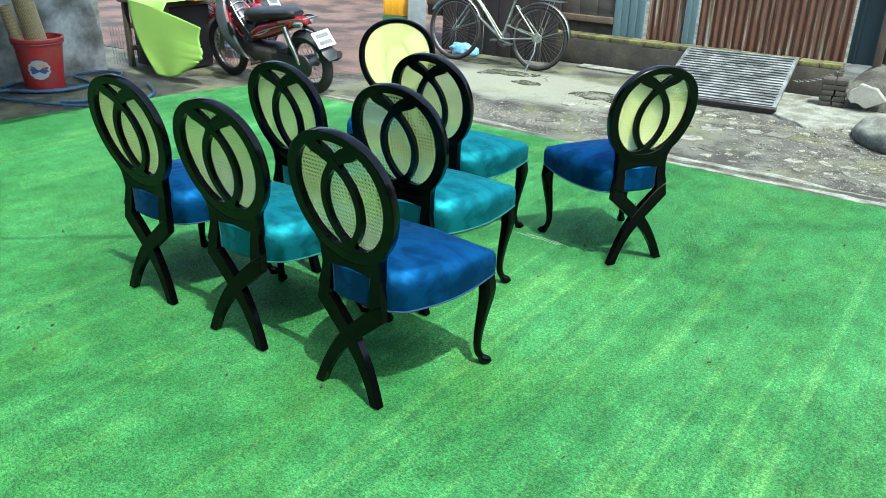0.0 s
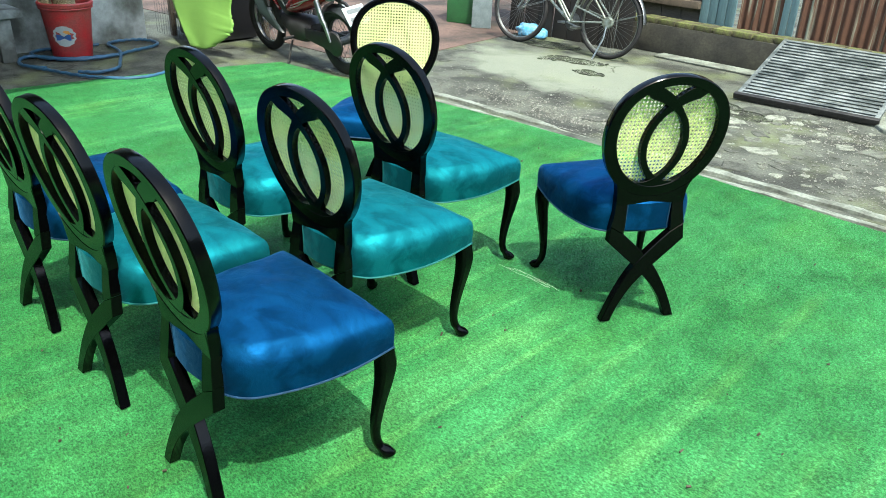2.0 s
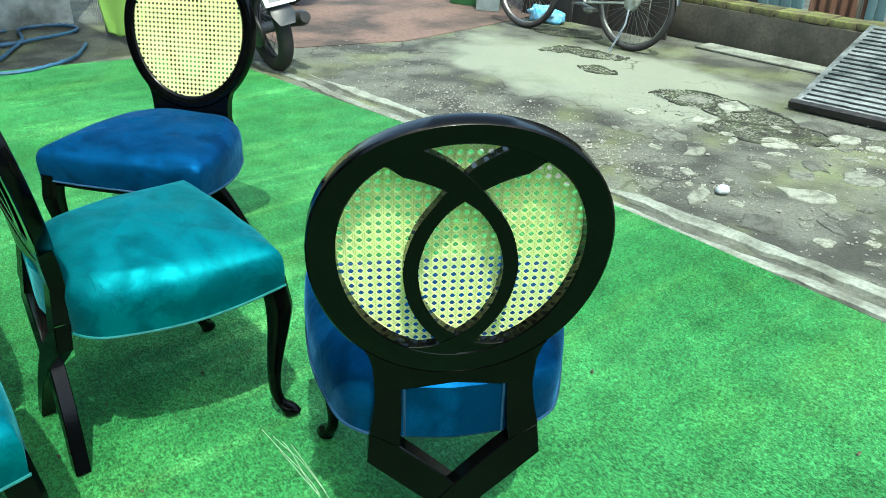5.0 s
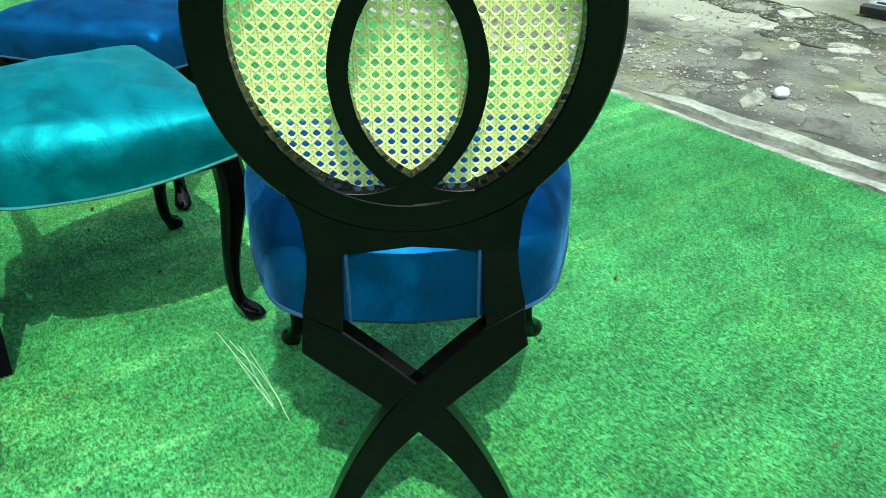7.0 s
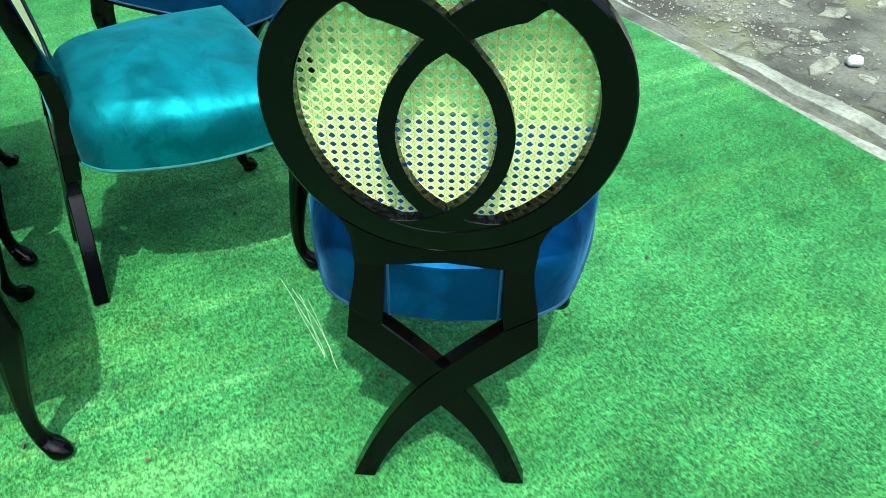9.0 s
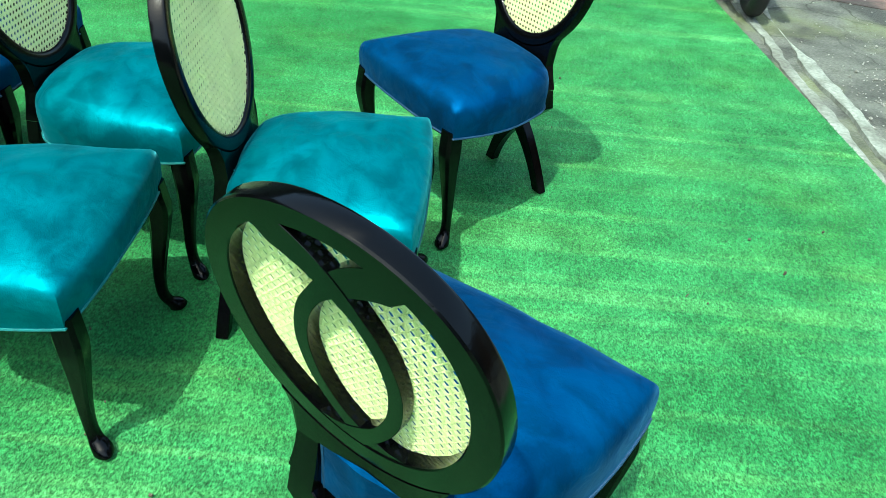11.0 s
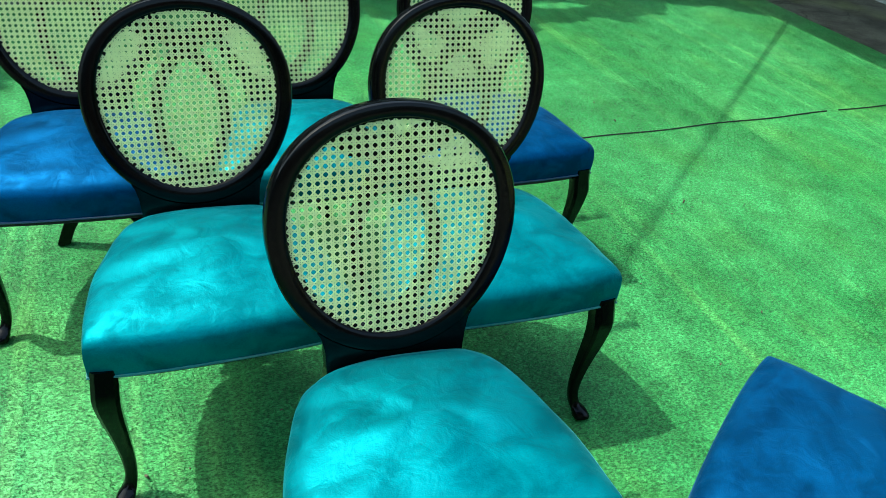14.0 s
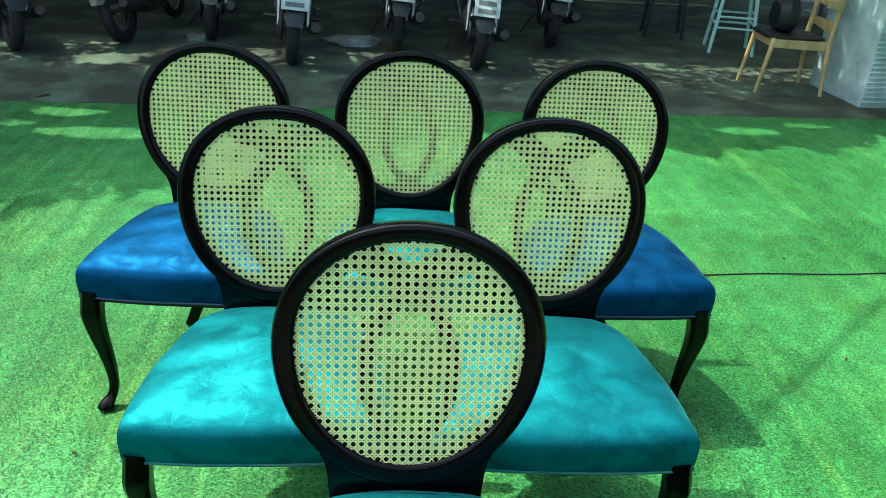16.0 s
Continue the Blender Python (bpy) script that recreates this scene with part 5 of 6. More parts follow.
    part("handlebar", tube(bmesh.new(), smooth_line([(0.10, -0.27, 0.98), (0.24, -0.26, 1.02), (0.32, -0.1, 0.98), (0.31, 0, 0.90), (0.32, 0.1, 0.98), (0.24, 0.26, 1.02), (0.10, 0.27, 0.98)], 4), 0.011, 8), CHROME, t)


bicycle()

# Things round the bicycle.
bm = bmesh.new()
bmesh.ops.create_icosphere(bm, subdivisions=4, radius=0.2)
for v in bm.verts:
    v.co *= 1 + 0.28 * noise.noise(v.co * 9)
    v.co = Vector((v.co.x * 1.25, v.co.y * 0.6, max(-0.06, v.co.z * 0.5)))
bag = tagged(part("plastic_bag", bm, BAG_BLUE), "crumpled light blue plastic bag lying on the ground", "plastic bag")
bag.matrix_basis = pose(3.14, -4.66, 0.034) @ Matrix.Scale(0.82, 4)
for i, (x, lean) in enumerate(((2.62, 4), (3.22, -5), (3.34, 3))):
    bm = tube(bmesh.new(), [(0, 0, 0), (0.03 * lean / 4, -0.10, 1.3)], 0.016 + 0.006 * i, 8)
    ob = tagged(part("wooden_pole", bm, OLD_WOOD if i != 1 else WOOD), "brown wooden pole leaning on the board wall", "pole", "poles by the wall")
    ob.matrix_basis = pose(x, -4.88 + 0.0, -0.016)
bm = block(bmesh.new(), (0.22, 0.03, 0.95), pose(0, 0, 0.475), 0.004)
board = tagged(part("white_board", bm, CLEAR_GREY), "pale grey board leaning upright beside the lane", "board")
board.matrix_basis = pose(3.78, -4.56, -0.012, 8, 0, 35)
shelf = thing("yellow_crate", "stacked yellow plastic crates on a dark green base", "crate", pose(4.15, -4.75, -0.012, 0, 0, 20))
part("base", block(bmesh.new(), (0.42, 0.34, 0.36), pose(0, 0, 0.18), 0.01), DARK_GREEN, shelf)
for z in (0.46, 0.68):
    c = block(bmesh.new(), (0.40, 0.32, 0.2), pose(0, 0, z), 0.012)
    for k in range(-2, 3):
        block(c, (0.02, 0.34, 0.18), pose(k * 0.085, 0, z), 0.003)
    part("crate", c, YELLOW, shelf)

# ---- the east side: wall, bucket, hose, sheet ----
bm = block(bmesh.new(), (0.14, 10.3, 3.0), pose(5.42, 3.81, 1.48))
tagged(part("wall_east", bm, PLASTER, smooth=False), "stained grey-blue plastered wall behind the bucket", "wall", kind="structure")
bucket = thing("bucket", "dusty red plastic bucket with a round label on the concrete", "bucket", pose(4.95, -0.45, -0.016, 0, 0, 142))
part("tub", lathe(bmesh.new(), [(0.0, 0.006), (0.155, 0.0), (0.162, 0.01), (0.205, 0.44), (0.222, 0.445), (0.226, 0.47), (0.218, 0.482), (0.205, 0.478), (0.198, 0.44), (0.156, 0.02), (0.0, 0.016)], 40), BUCKET_RED, bucket)
part("rim_band", hoop(bmesh.new(), (0, 0, 0.43), 0.212, 0.008, "z", 40, 8), BUCKET_RED, bucket)


def on_tub(deep):
    return lambda u, v: Vector(((0.1775 + 0.1 * (v - 0.17) + deep) * math.cos(u / 0.18), (0.1775 + 0.1 * (v - 0.17) + deep) * math.sin(u / 0.18), v))


def decal(outline, deep):
    bm = bmesh.new()
    f = on_tub(deep)
    c = bm.verts.new(f(sum(p[0] for p in outline) / len(outline), sum(p[1] for p in outline) / len(outline)))
    vs = [bm.verts.new(f(*p)) for p in outline]
    for a, b in zip(vs, vs[1:] + vs[:1]):
        bm.faces.new((c, a, b))
    return bm


label = part("label", decal([(0.092 * math.cos(a) + (0.012 if k % 2 else 0), 0.21 + 0.088 * math.sin(a)) for k, a in ((k, k * math.pi / 12) for k in range(24))], 0.004), WHITE_PAINT, bucket, "white round label with blue and orange marks")
part("label_bar", decal([(-0.058, 0.175), (0.058, 0.175), (0.058, 0.225), (-0.058, 0.225)], 0.007), LOGO_BLUE, label)
part("label_spark", decal([(0.02, 0.235), (0.06, 0.225), (0.05, 0.255), (0.02, 0.262), (0.0, 0.25)], 0.007), LOGO_ORANGE, label)
for i, (rx, ry, rr, rh, ax, ay) in enumerate(((4.93, -0.51, 0.085, 0.86, -7, 6), (5.01, -0.39, 0.052, 0.74, -9, 5))):
    roll = bmesh.new()
    lathe(roll, [(rr, 0.02), (rr, rh), (rr - 0.004, rh + 0.002), (rr - 0.007, rh), (rr - 0.02, rh - 0.002), (rr - 0.022, rh), (rr - 0.026, rh - 0.001), (rr - 0.028, 0.02)], 32)
    roll_ob = tagged(part("cane_roll", roll, ROLL), "roll of tan woven cane standing in the bucket", "cane webbing", "cane rolls")
    weave = bmesh.new()
    for k in range(22):
        for s in (1, -1):
            a0 = 2 * math.pi * k / 22
            rings = []
            for q in range(25):
                a, z = a0 + s * q * rh / rr / 24, 0.02 + (rh - 0.02) * q / 24
                rings.append([((rr + d) * math.cos(a + s * e), (rr + d) * math.sin(a + s * e), z - 0.5 * e * rr) for d, e in ((0.0005, -0.0042 / rr), (0.0032 + 0.0006 * s, 0), (0.0005, 0.0042 / rr))])
            loft(weave, rings, caps=False)
    tagged(part("weave", weave, STRAW, roll_ob), kind="stuff")
    roll_ob.matrix_basis = pose(rx, ry, 0.0, ax, ay, 0)
for line, text in (
    ([(4.57, -0.07), (4.78, 0.04), (5.00, -0.02), (5.06, -0.15), (4.80, -0.35), (4.72, -0.69), (4.80, -0.95), (4.88, -1.18), (5.02, -1.27), (5.20, -1.22), (5.27, -1.06), (5.20, -0.88), (4.83, -0.82), (4.45, -0.64), (4.24, -0.52), (4.19, -0.34), (4.3, -0.22)], "dusty blue garden hose coiled round the bucket"),
    ([(4.67, 0.01), (4.45, -0.07), (4.16, -0.18), (3.98, -0.3), (3.84, -0.46), (3.84, -0.67), (4.02, -0.95), (4.4, -1.15)], "blue garden hose trailing along the turf edge"),
    ([(4.72, -0.80), (4.70, -0.45), (4.90, -0.22), (5.16, -0.17), (5.27, -0.28), (5.26, -0.50), (5.22, -0.80)], "loop of blue garden hose behind the bucket"),
):
    pts = [(x, y, 0.004 + 0.006 * (1 + math.sin(3 * i)) / 2) for i, (x, y) in enumerate(smooth_line(line, 6))]
    tagged(part("garden_hose", tube(bmesh.new(), pts, 0.0135, 8), HOSE_BLUE), text, "hose")
bench = thing("bench", "grey concrete bench beside the wall", "bench", pose(5.15, 0.55, -0.016))
part("top", block(bmesh.new(), (0.36, 1.3, 0.07), pose(0, 0, 0.40), 0.01), PLASTER, bench)
for y in (-0.5, 0.5):
    part("leg", block(bmesh.new(), (0.28, 0.12, 0.37), pose(0, y, 0.185), 0.008), PLASTER, bench)

table = thing("work_table", "rough low timber table under a hanging green sheet", "table", pose(5.00, -1.95, -0.016))
part("top", block(bmesh.new(), (0.78, 0.75, 0.04), pose(0, 0, 0.68), 0.005), OLD_WOOD, table)
for sx in (-0.34, 0.34):
    for sy in (-0.32, 0.32):
        part("leg", block(bmesh.new(), (0.05, 0.05, 0.66), pose(sx, sy, 0.33), 0.004), OLD_WOOD, table)
# Solid black block: the shade under the table top, put in as colour.
part("shade_block", block(bmesh.new(), (0.62, 0.5, 0.62), pose(0.03, -0.0, 0.33), 0.004), BLACK_PLASTIC, table, "black block in place of the shade between dark boards")
for z in (0.2, 0.42):
    part("stretcher", block(bmesh.new(), (0.66, 0.04, 0.05), pose(0, 0.30, z), 0.004), OLD_WOOD, table)
plank = tagged(part("yellow_plank", block(bmesh.new(), (0.8, 0.3, 0.09), None, 0.006), YELLOW), "yellow-orange box lying on the table", "box")
plank.matrix_basis = pose(4.80, -1.90, 0.757, 0, 0, 5)


def lime_sheet():
    """A limp sheet that hangs over the table's edge, with a torn side."""
    bm = bmesh.new()
    nu, nv = 26, 34
    r = random.Random(8)
    tear = [0.02 * r.uniform(-1, 1) for _ in range(nv + 1)]
    grid = []
    for j in range(nv + 1):
        v = j / nv
        row = []
        for i in range(nu + 1):
            u = i / nu
            left = 5.02 - 0.14 * v - 0.34 * v**2.2
            right = 3.96 + 0.03 * math.sin(v * 7) + (0.30 * max(0, v - 0.55) / 0.45) ** 1.2 + tear[j] * (1 if 0.25 < v < 0.95 else 0)
            x = left + (right - left) * u
            top, bottom = 0.70 - 0.17 * u**1.4, 0.02 + 0.10 * abs(u - 0.35) ** 1.3
            z = top + (bottom - top) * v
            y = -1.46 + 0.05 * math.sin(2.6 * u + 0.6) * v + 0.07 * v * (1 - u) - 0.04 * math.sin(5 * u) * v * v - 0.03 * (1 - v) * u
            row.append(bm.verts.new((x, y, z)))
        grid.append(row)
    for a, b in zip(grid, grid[1:]):
        for i in range(nu):
            bm.faces.new((a[i], a[i + 1], b[i + 1], b[i]))
    top = [bm.verts.new((v.co.x + 0.05, v.co.y - 0.5, 0.709)) for v in grid[0][: nu // 2 + 1]]
    edge = [bm.verts.new((v.co.x + 0.01, v.co.y - 0.06, 0.711)) for v in grid[0][: nu // 2 + 1]]
    for a, b in ((grid[0], edge), (edge, top)):
        for i in range(nu // 2):
            bm.faces.new((a[i], b[i], b[i + 1], a[i + 1]))
    ob = part("lime_sheet", bm, LIME)
    solid = ob.modifiers.new("thick", "SOLIDIFY")
    solid.thickness = 0.003
    return tagged(ob, "lime green leathercloth sheet with a torn edge hanging off the table", "sheet")


lime_sheet()
bm = bmesh.new()
for k in range(22):
    for s in (-1, 1):
        tube(bm, [(4.5 + 0.05 * k + (0.012 * s if j % 2 else -0.012 * s), -1.56, -0.01 + 0.05 * j) for j in range(9)], 0.0012, 4)
tagged(part("wire_netting", bm, STEEL), "sagging wire netting below the table", "wire netting", kind="stuff")

# ---- the shaded north side ----
shed_bm = prism(bmesh.new(), [(-9, 4.10), (-5.2, 4.10), (-2.4, 4.195), (-0.3, 4.275), (1.9, 4.37), (4.24, 4.48), (5.35, 4.5), (5.35, 10.1), (-9, 10.1)], lambda x, y: (x, y, -0.03), (0, 0, 0.016))
tagged(part("floor", shed_bm, SHED_FLOOR, smooth=False), "dark worn concrete floor of the parking place", "floor", kind="structure")
for name, size, m, label in (
    ("wall_north", (16, 0.2, 3.2), pose(0.5, 10.2, 1.58), "plain dark wall behind the parked motorbikes"),
    ("wall_west", (0.2, 22, 3.2), pose(-9.0, 1.0, 1.58), "plain grey boundary wall"),
):
    tagged(part(name, block(bmesh.new(), size, m), PLASTER, smooth=False), label, "wall", kind="structure")
# Out-of-view roof, added so that the parking place lies in shade.
roof = corrugated("roof", -9, 5.6, 0, 3.4, 0, STEEL, 0.15, 0.02)
roof.matrix_basis = pose(0, 10.1, 3.3, 90, 0, 0)
tagged(roof, "unseen corrugated steel roof added to shade the parking place", "roof", kind="structure")
# Second added roof, out of view; its edge sets the shadow line by the wall.
roof = corrugated("roof", 0, 2.93, 0, 6.15, 0, STEEL, 0.15, 0.02)
roof.matrix_basis = pose(2.55, 5.4, 3.0, 90, 0, 0)
tagged(roof, "unseen corrugated steel roof added to shade the wall side", "roof", kind="structure")


def crown():
    """Leaves of an unseen added tree overhanging the roof's edge; they break sun into spots."""
    r = np.random.default_rng(21)
    verts, faces = [], []
    gaps = ((-2.03, 3.98, 0.26, 0.13), (-1.72, 3.60, 0.42, 0.14), (-2.25, 3.72, 0.16, 0.08), (2.36, 4.02, 0.27, 0.11), (2.85, 4.18, 0.20, 0.08), (1.75, 3.98, 0.10, 0.05), (-2.24, 5.41, 0.26, 0.20), (-1.75, 5.15, 0.14, 0.08), (-1.2, 5.75, 0.12, 0.10))
    for k in range(44000):
        c = np.array((r.uniform(-6.5, 3.2), 3.8 + abs(r.normal(0.4, 1.2)) if k % 5 else r.uniform(2.6, 4.0), r.uniform(2.8, 4.1)))
        # Where this leaf's shadow falls; the crown thins towards the yard, its gaps set for sun spots.
        sx, sy = c[0] - SUN_WAY.x / SUN_WAY.z * c[2], c[1] - SUN_WAY.y / SUN_WAY.z * c[2]
        rim = 2.20 + 1.05 * min(1.0, max(0.0, (sx + 1.75) / 0.9)) + 0.47 * min(1.0, max(0.0, (sx + 0.85) / 1.65)) + 0.25 * r.random()
        if sy < rim + 0.16 * math.sin(sx * 2.3) + 0.09 * math.sin(sx * 6.1) + 0.05 * math.sin(sx * 15.7):
            continue
        if any(math.hypot((sx - gx) / ga, (sy - gy) / gb) < 1 for gx, gy, ga, gb in gaps):
            continue
        a, tilt, s = r.uniform(0, 6.3), r.uniform(-0.6, 0.6), r.uniform(0.05, 0.10)
        d = np.array((math.cos(a), math.sin(a), tilt)) * s
        e = np.array((-math.sin(a), math.cos(a), r.uniform(-0.4, 0.4))) * s * 0.42
        b = len(verts)
        verts += [tuple(c - d), tuple(c + e), tuple(c + d), tuple(c - e)]
        faces.append((b, b + 1, b + 2, b + 3))
    me = bpy.data.meshes.new("crown")
    me.from_pydata(verts, [], faces)
    me.materials.append(LEAF)
    return new("crown", me)


# Tree out of view, added only for its dappled shade.
tree = thing("tree", "unseen leafy tree added to dapple the edge of the parking roof", "tree")
leaves = crown()
leaves.parent = tree
trunk = tube(bmesh.new(), [(-7.2, 5.6, -0.02), (-7.1, 5.5, 1.2), (-6.8, 5.3, 2.4), (-6.2, 5.1, 3.2)], [0.19, 0.15, 0.12, 0.07], 12)
part("trunk", trunk, BARK, tree)
limbs = bmesh.new()
for k in range(5):
    tube(limbs, smooth_line([(-6.3, 5.1, 3.1), (-4.5 + k, 4.9 + 0.15 * k, 3.2), (-2.0 + 1.1 * k, 4.6 + 0.2 * k, 3.3)], 5), [0.05 - 0.0035 * i for i in range(11)], 8)
part("limbs", limbs, BARK, tree).name = "limb"
way = SUN_WAY / SUN_WAY.z
cable = tube(bmesh.new(), [Vector((-9.0, -7.87, 0)) + way * 40.0, Vector((-1.0, -0.85, 0)) + way * 14.0, Vector((0.6, 0.55, 0)) + way * 7.0, Vector((1.3, 1.17, 0)) + way * 4.6, Vector((3.4, 3.01, 0)) + way * 3.5, Vector((6.85, 6.04, 0)) + way * 2.95], 0.016, 6)
tagged(part("overhead_cable", cable, BLACK_PLASTIC), "black overhead cable that crosses the yard", "cable")


bm = block(bmesh.new(), (0.15, 0.09, 0.06), pose(0, 0, 0.03), 0.012)
for v in bm.verts:
    v.co += 0.008 * noise.noise_vector(v.co * 17)
chunk = tagged(part("half_brick", bm, PALE_MORTAR), "pale broken half brick on the shaded floor", "brick")
chunk.matrix_basis = pose(-1.72, 6.16, -0.014, 0, 0, 24)
bm = bmesh.new()
loft(bm, [[(x, y, z + o) for x, y, z in ((-0.05, 0, 0), (-0.02, 0.022, 0.008), (0.03, 0.018, 0.014), (0.06, 0, 0.006), (0.03, -0.018, 0.016), (-0.02, -0.022, 0.008))] for o in (0.0, 0.0015)])
leaf = tagged(part("dry_leaf", bm, OLD_WOOD), "curled dry brown leaf on the shaded floor", "leaf")
leaf.matrix_basis = pose(-2.316, 4.33, -0.0145, 0, 0, 35)


def bar_stool():
    t = thing("bar_stool", "white painted wooden bar stool in the shade", "stool", pose(3.26, 6.65, -0.016, 0, 0, -14))
    for sx in (-1, 1):
        for sy in (-1, 1):
            part("leg", tube(bmesh.new(), [(sx * 0.20, sy * 0.20, 0), (sx * 0.13, sy * 0.13, 0.74)], [0.017, 0.02], 10), MINT, t)
    for z, k in ((0.24, 0.18), (0.34, 0.168)):
        for s in (-1, 1):
            part("stretcher", tube(bmesh.new(), [(-k, s * k, z), (k, s * k, z)], 0.011, 8), MINT, t)
            part("stretcher", tube(bmesh.new(), [(s * k, -k, z + 0.03), (s * k, k, z + 0.03)], 0.011, 8), MINT, t)
    part("seat", lathe(bmesh.new(), [(0.0, 0.735), (0.17, 0.735), (0.18, 0.75), (0.17, 0.77), (0.0, 0.775)], 28), MINT, t)


bar_stool()


def dark_stool():
    t = thing("bar_stool", "dark wooden bar stool in the shade", "stool", pose(2.80, 7.30, -0.016, 0, 0, -12))
    for sx in (-1, 1):
        for sy in (-1, 1):
            part("leg", tube(bmesh.new(), [(sx * 0.19, sy * 0.19, 0), (sx * 0.14, sy * 0.14, 0.72)], [0.018, 0.022], 8), BLACK_PLASTIC, t)
    part("seat", block(bmesh.new(), (0.36, 0.36, 0.06), pose(0, 0, 0.75), 0.02), BLACK_LEATHER, t)


dark_stool()


def ash_chair():
    """Faces -x; curved back rail on tapered legs."""
    t = thing("wooden_chair", "pale ash wooden chair with black seat in the shade", "chair", pose(3.14, 5.27, -0.016, 0, 0, -3))
    for x, y, h, dx in ((-0.26, -0.20, 0.43, 0.06), (-0.26, 0.20, 0.43, 0.06), (0.25, -0.23, 0.74, -0.03), (0.25, 0.19, 0.74, -0.03)):
        part("leg", tube(bmesh.new(), [(x, y, 0), (x + dx, y * 0.96, 0.42), (x + dx * (1.1 if h < 0.5 else 0.2), y * 0.95, h)], [0.014, 0.021, 0.019], 10), WOOD, t)
    for y in (-0.205, 0.19):
        part("side_rail", bar(bmesh.new(), [((-0.20, y, 0.395), (0, 0.012, 0), (0, 0, 0.03)), ((0.24, y, 0.385), (0, 0.012, 0), (0, 0, 0.036))]), WOOD, t)
    part("front_rail", bar(bmesh.new(), [((-0.205, -0.2, 0.395), (0.012, 0, 0), (0, 0, 0.03)), ((-0.205, 0.2, 0.395), (0.012, 0, 0), (0, 0, 0.03))]), WOOD, t)
    part("seat", shell(bmesh.new(), [(-0.24, 0.435, 0.17, 0.012), (-0.20, 0.44, 0.215, 0.022), (0.15, 0.43, 0.205, 0.022), (0.21, 0.43, 0.17, 0.012)]), BLACK_LEATHER, t)
    part("back_rail", bar(bmesh.new(), [((x, y, 0.71), (0.012, 0, 0), (0, 0, h)) for x, y, h in smooth_line([(0.10, -0.31, 0.02), (0.24, -0.24, 0.045), (0.30, 0, 0.06), (0.24, 0.22, 0.045), (0.10, 0.29, 0.02)], 4)]), WOOD, t)
    part("back_splat", bar(bmesh.new(), [((0.25, -0.2, 0.53), (0.01, 0, 0), (0, 0, 0.028)), ((0.28, 0, 0.51), (0.01, 0, 0), (0, 0, 0.04)), ((0.25, 0.17, 0.53), (0.01, 0, 0), (0, 0, 0.028))]), WOOD, t)
    part("cushion", shell(bmesh.new(), [(-0.16, 0.58, 0.10, 0.10), (-0.10, 0.60, 0.15, 0.15), (-0.04, 0.60, 0.15, 0.15), (0.0, 0.58, 0.10, 0.10)]), BLACK_LEATHER, t)


ash_chair()
pack = thing("wrapped_box", "large box wrapped in white foam and clear film", "box", pose(3.84, 5.10, -0.016, 0, 0, 5))
bm = block(bmesh.new(), (0.66, 0.70, 0.95), pose(0, 0, 0.475), 0.02)
bmesh.ops.subdivide_edges(bm, edges=bm.edges, cuts=9, use_grid_fill=True)
for v in bm.verts:
    v.co += Vector((0.008 * noise.noise(v.co * 9), 0.010 * noise.noise(v.co * 7 + Vector((3, 1, 0))), 0))
part("foam", bm, WRAP_FOAM, pack)
for k in range(24):
    part("foam_ridge", block(bmesh.new(), (0.672, 0.012, 0.012), pose(0, -0.352, 0.05 + 0.037 * k), 0.004), WRAP_FOAM, pack)


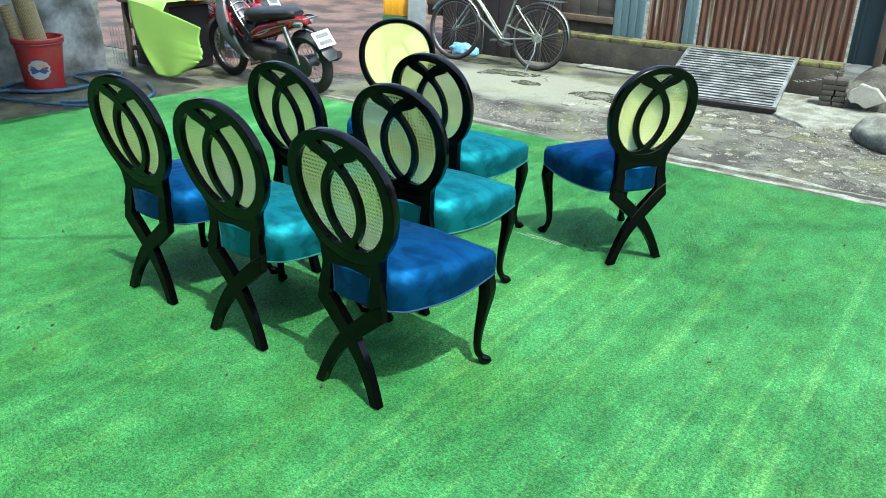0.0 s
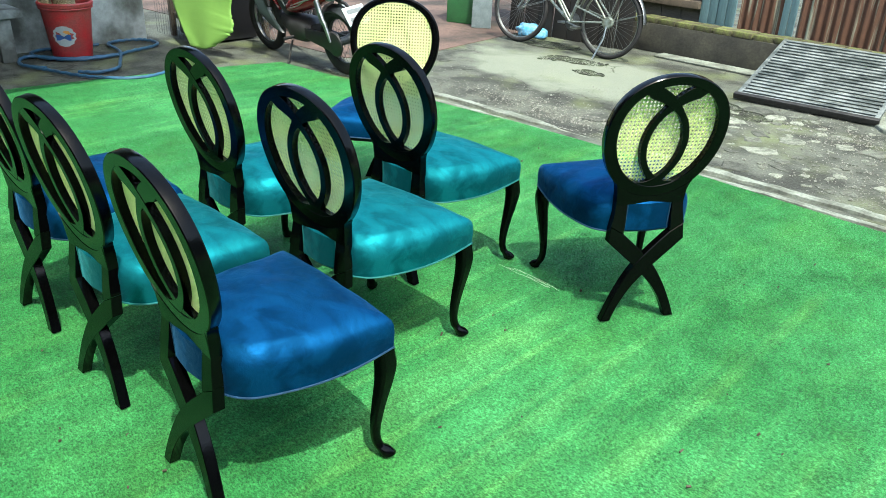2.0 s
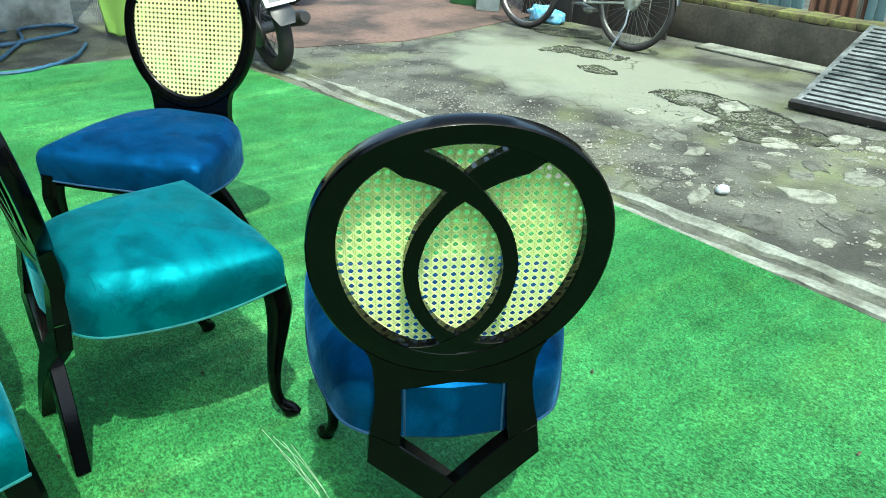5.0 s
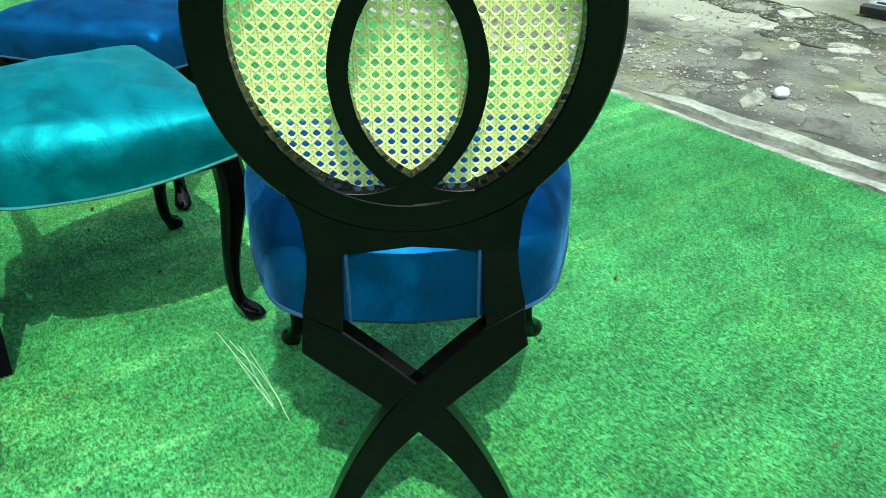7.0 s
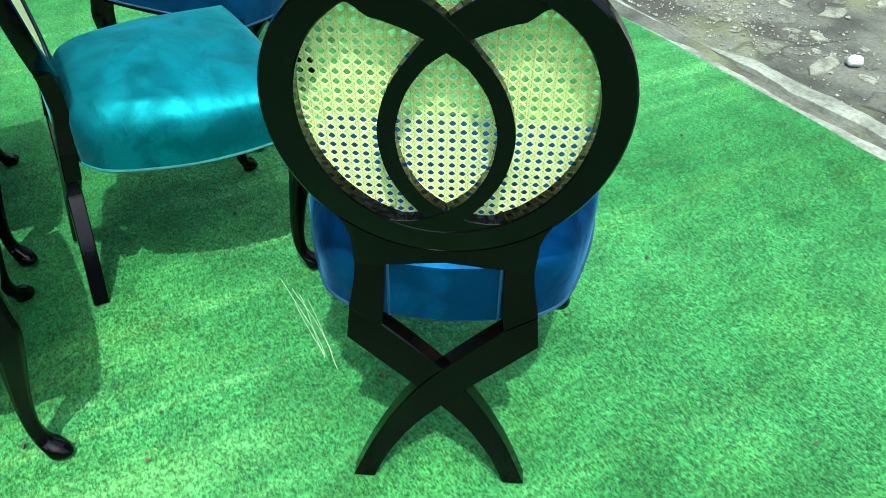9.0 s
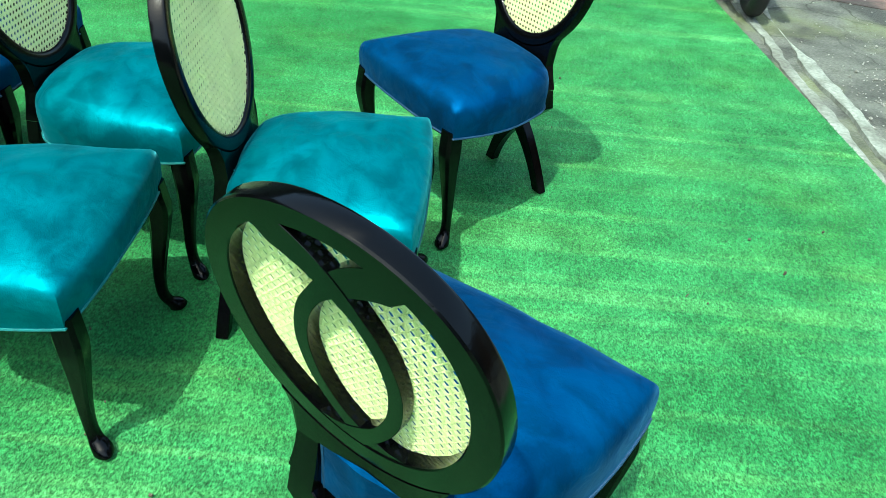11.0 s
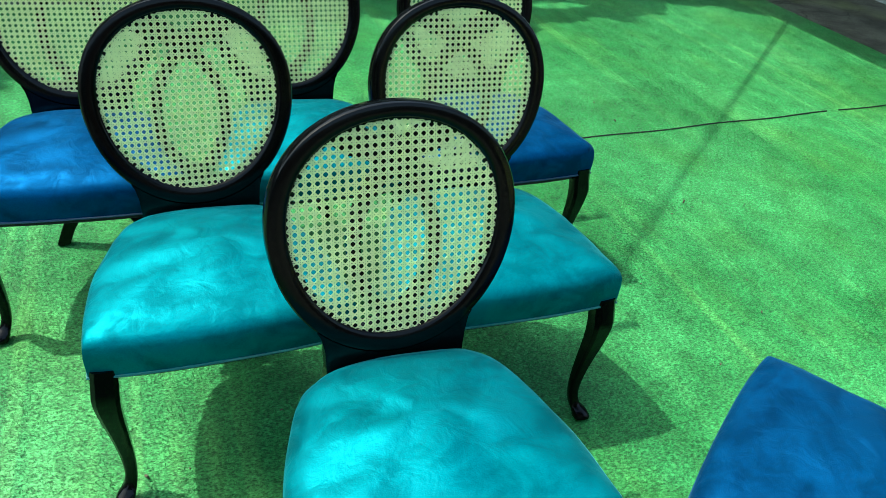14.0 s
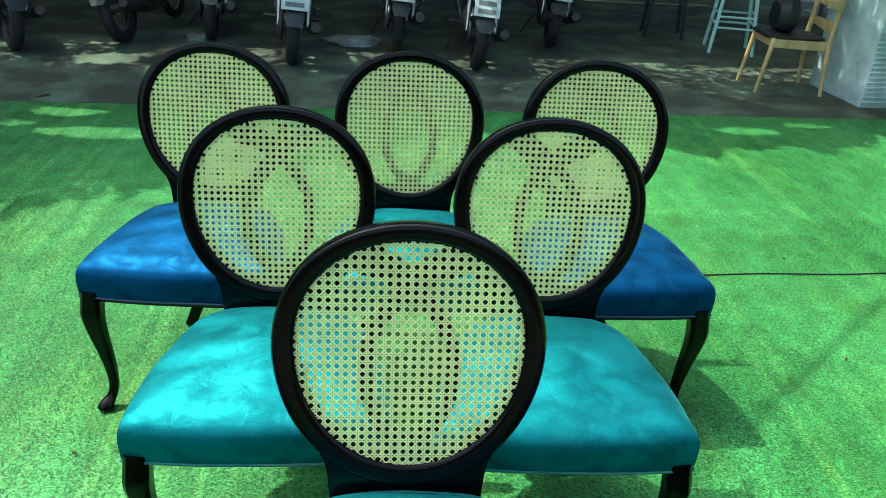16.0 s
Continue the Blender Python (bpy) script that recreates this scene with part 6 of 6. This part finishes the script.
def mint_chair():
    t = thing("mint_chair", "mint green chair with curved legs at the turf edge", "chair", pose(4.235, 4.462, -0.016, 0, 0, -42.5))
    for sx in (-1, 1):
        for sy in (-1, 1):
            part("leg", tube(bmesh.new(), smooth_line([(sx * 0.24, sy * 0.22, 0.0), (sx * 0.20, sy * 0.18, 0.08), (sx * 0.18, sy * 0.17, 0.2), (sx * 0.21, sy * 0.20, 0.36), (sx * 0.20, sy * 0.19, 0.43)], 4), [0.014, 0.0135, 0.013, 0.0125, 0.0125, 0.013, 0.014, 0.015, 0.016, 0.018, 0.02, 0.022, 0.024, 0.025, 0.026, 0.026, 0.026], 10), MINT, t)
    part("seat", block(bmesh.new(), (0.48, 0.46, 0.08), pose(0, 0, 0.46), 0.03), MINT, t)
    part("backrest", bar(bmesh.new(), [((0.22, 0, 0.5), (0, 0.2, 0), (0.015, 0, 0)), ((0.26, 0, 0.75), (0, 0.22, 0), (0.015, 0, 0)), ((0.30, 0, 0.95), (0, 0.18, 0), (0.015, 0, 0))]), MINT, t)


mint_chair()
bm = bmesh.new()
bmesh.ops.create_icosphere(bm, subdivisions=3, radius=0.16)
for v in bm.verts:
    v.co *= 1 + 0.35 * noise.noise(v.co * 11)
    v.co = Vector((v.co.x * 1.6, v.co.y, max(-0.02, v.co.z * 0.35)))
bag = tagged(part("plastic_bag", bm, CLEAR_GREY), "crumpled clear plastic bag on the shaded floor", "plastic bag")
bag.matrix_basis = pose(-0.36, 6.30, 0.004)

# Loose threads and crumbs on the turf.
threads = bmesh.new()
r2 = random.Random(2)
for k in range(5):
    x0, y0 = -0.25 + r2.uniform(-0.03, 0.03), -0.165 + r2.uniform(-0.012, 0.012)
    pts = [(x0 - 0.33 * u + 0.01 * math.sin(5 * u + k), y0 + 0.015 * u + 0.008 * math.cos(4 * u + 2 * k), 0.011 + 0.004 * math.sin(9 * u + k)) for u in (i / 10 for i in range(2 + k % 3, 11))]
    tube(threads, pts, 0.0004, 4)
tagged(part("loose_threads", threads, THREAD), "pale loose threads lying on the turf", "threads", kind="stuff")
crumbs = bmesh.new()
for k in range(90):
    x0, y0, s0 = r2.uniform(-2.0, 1.8), r2.uniform(-1.7, 2.4), r2.uniform(0.003, 0.008)
    m = pose(x0, y0, 0.008, r2.uniform(0, 90), r2.uniform(0, 90), r2.uniform(0, 90)) @ Matrix.Diagonal((s0 * r2.uniform(0.8, 2.2), s0, s0 * 0.7, 1))
    bmesh.ops.create_cube(crumbs, size=1, matrix=m)
tagged(part("crumbs", crumbs, OLD_WOOD, smooth=False), "dark crumbs and bits of dirt on the turf", "dirt", kind="stuff")
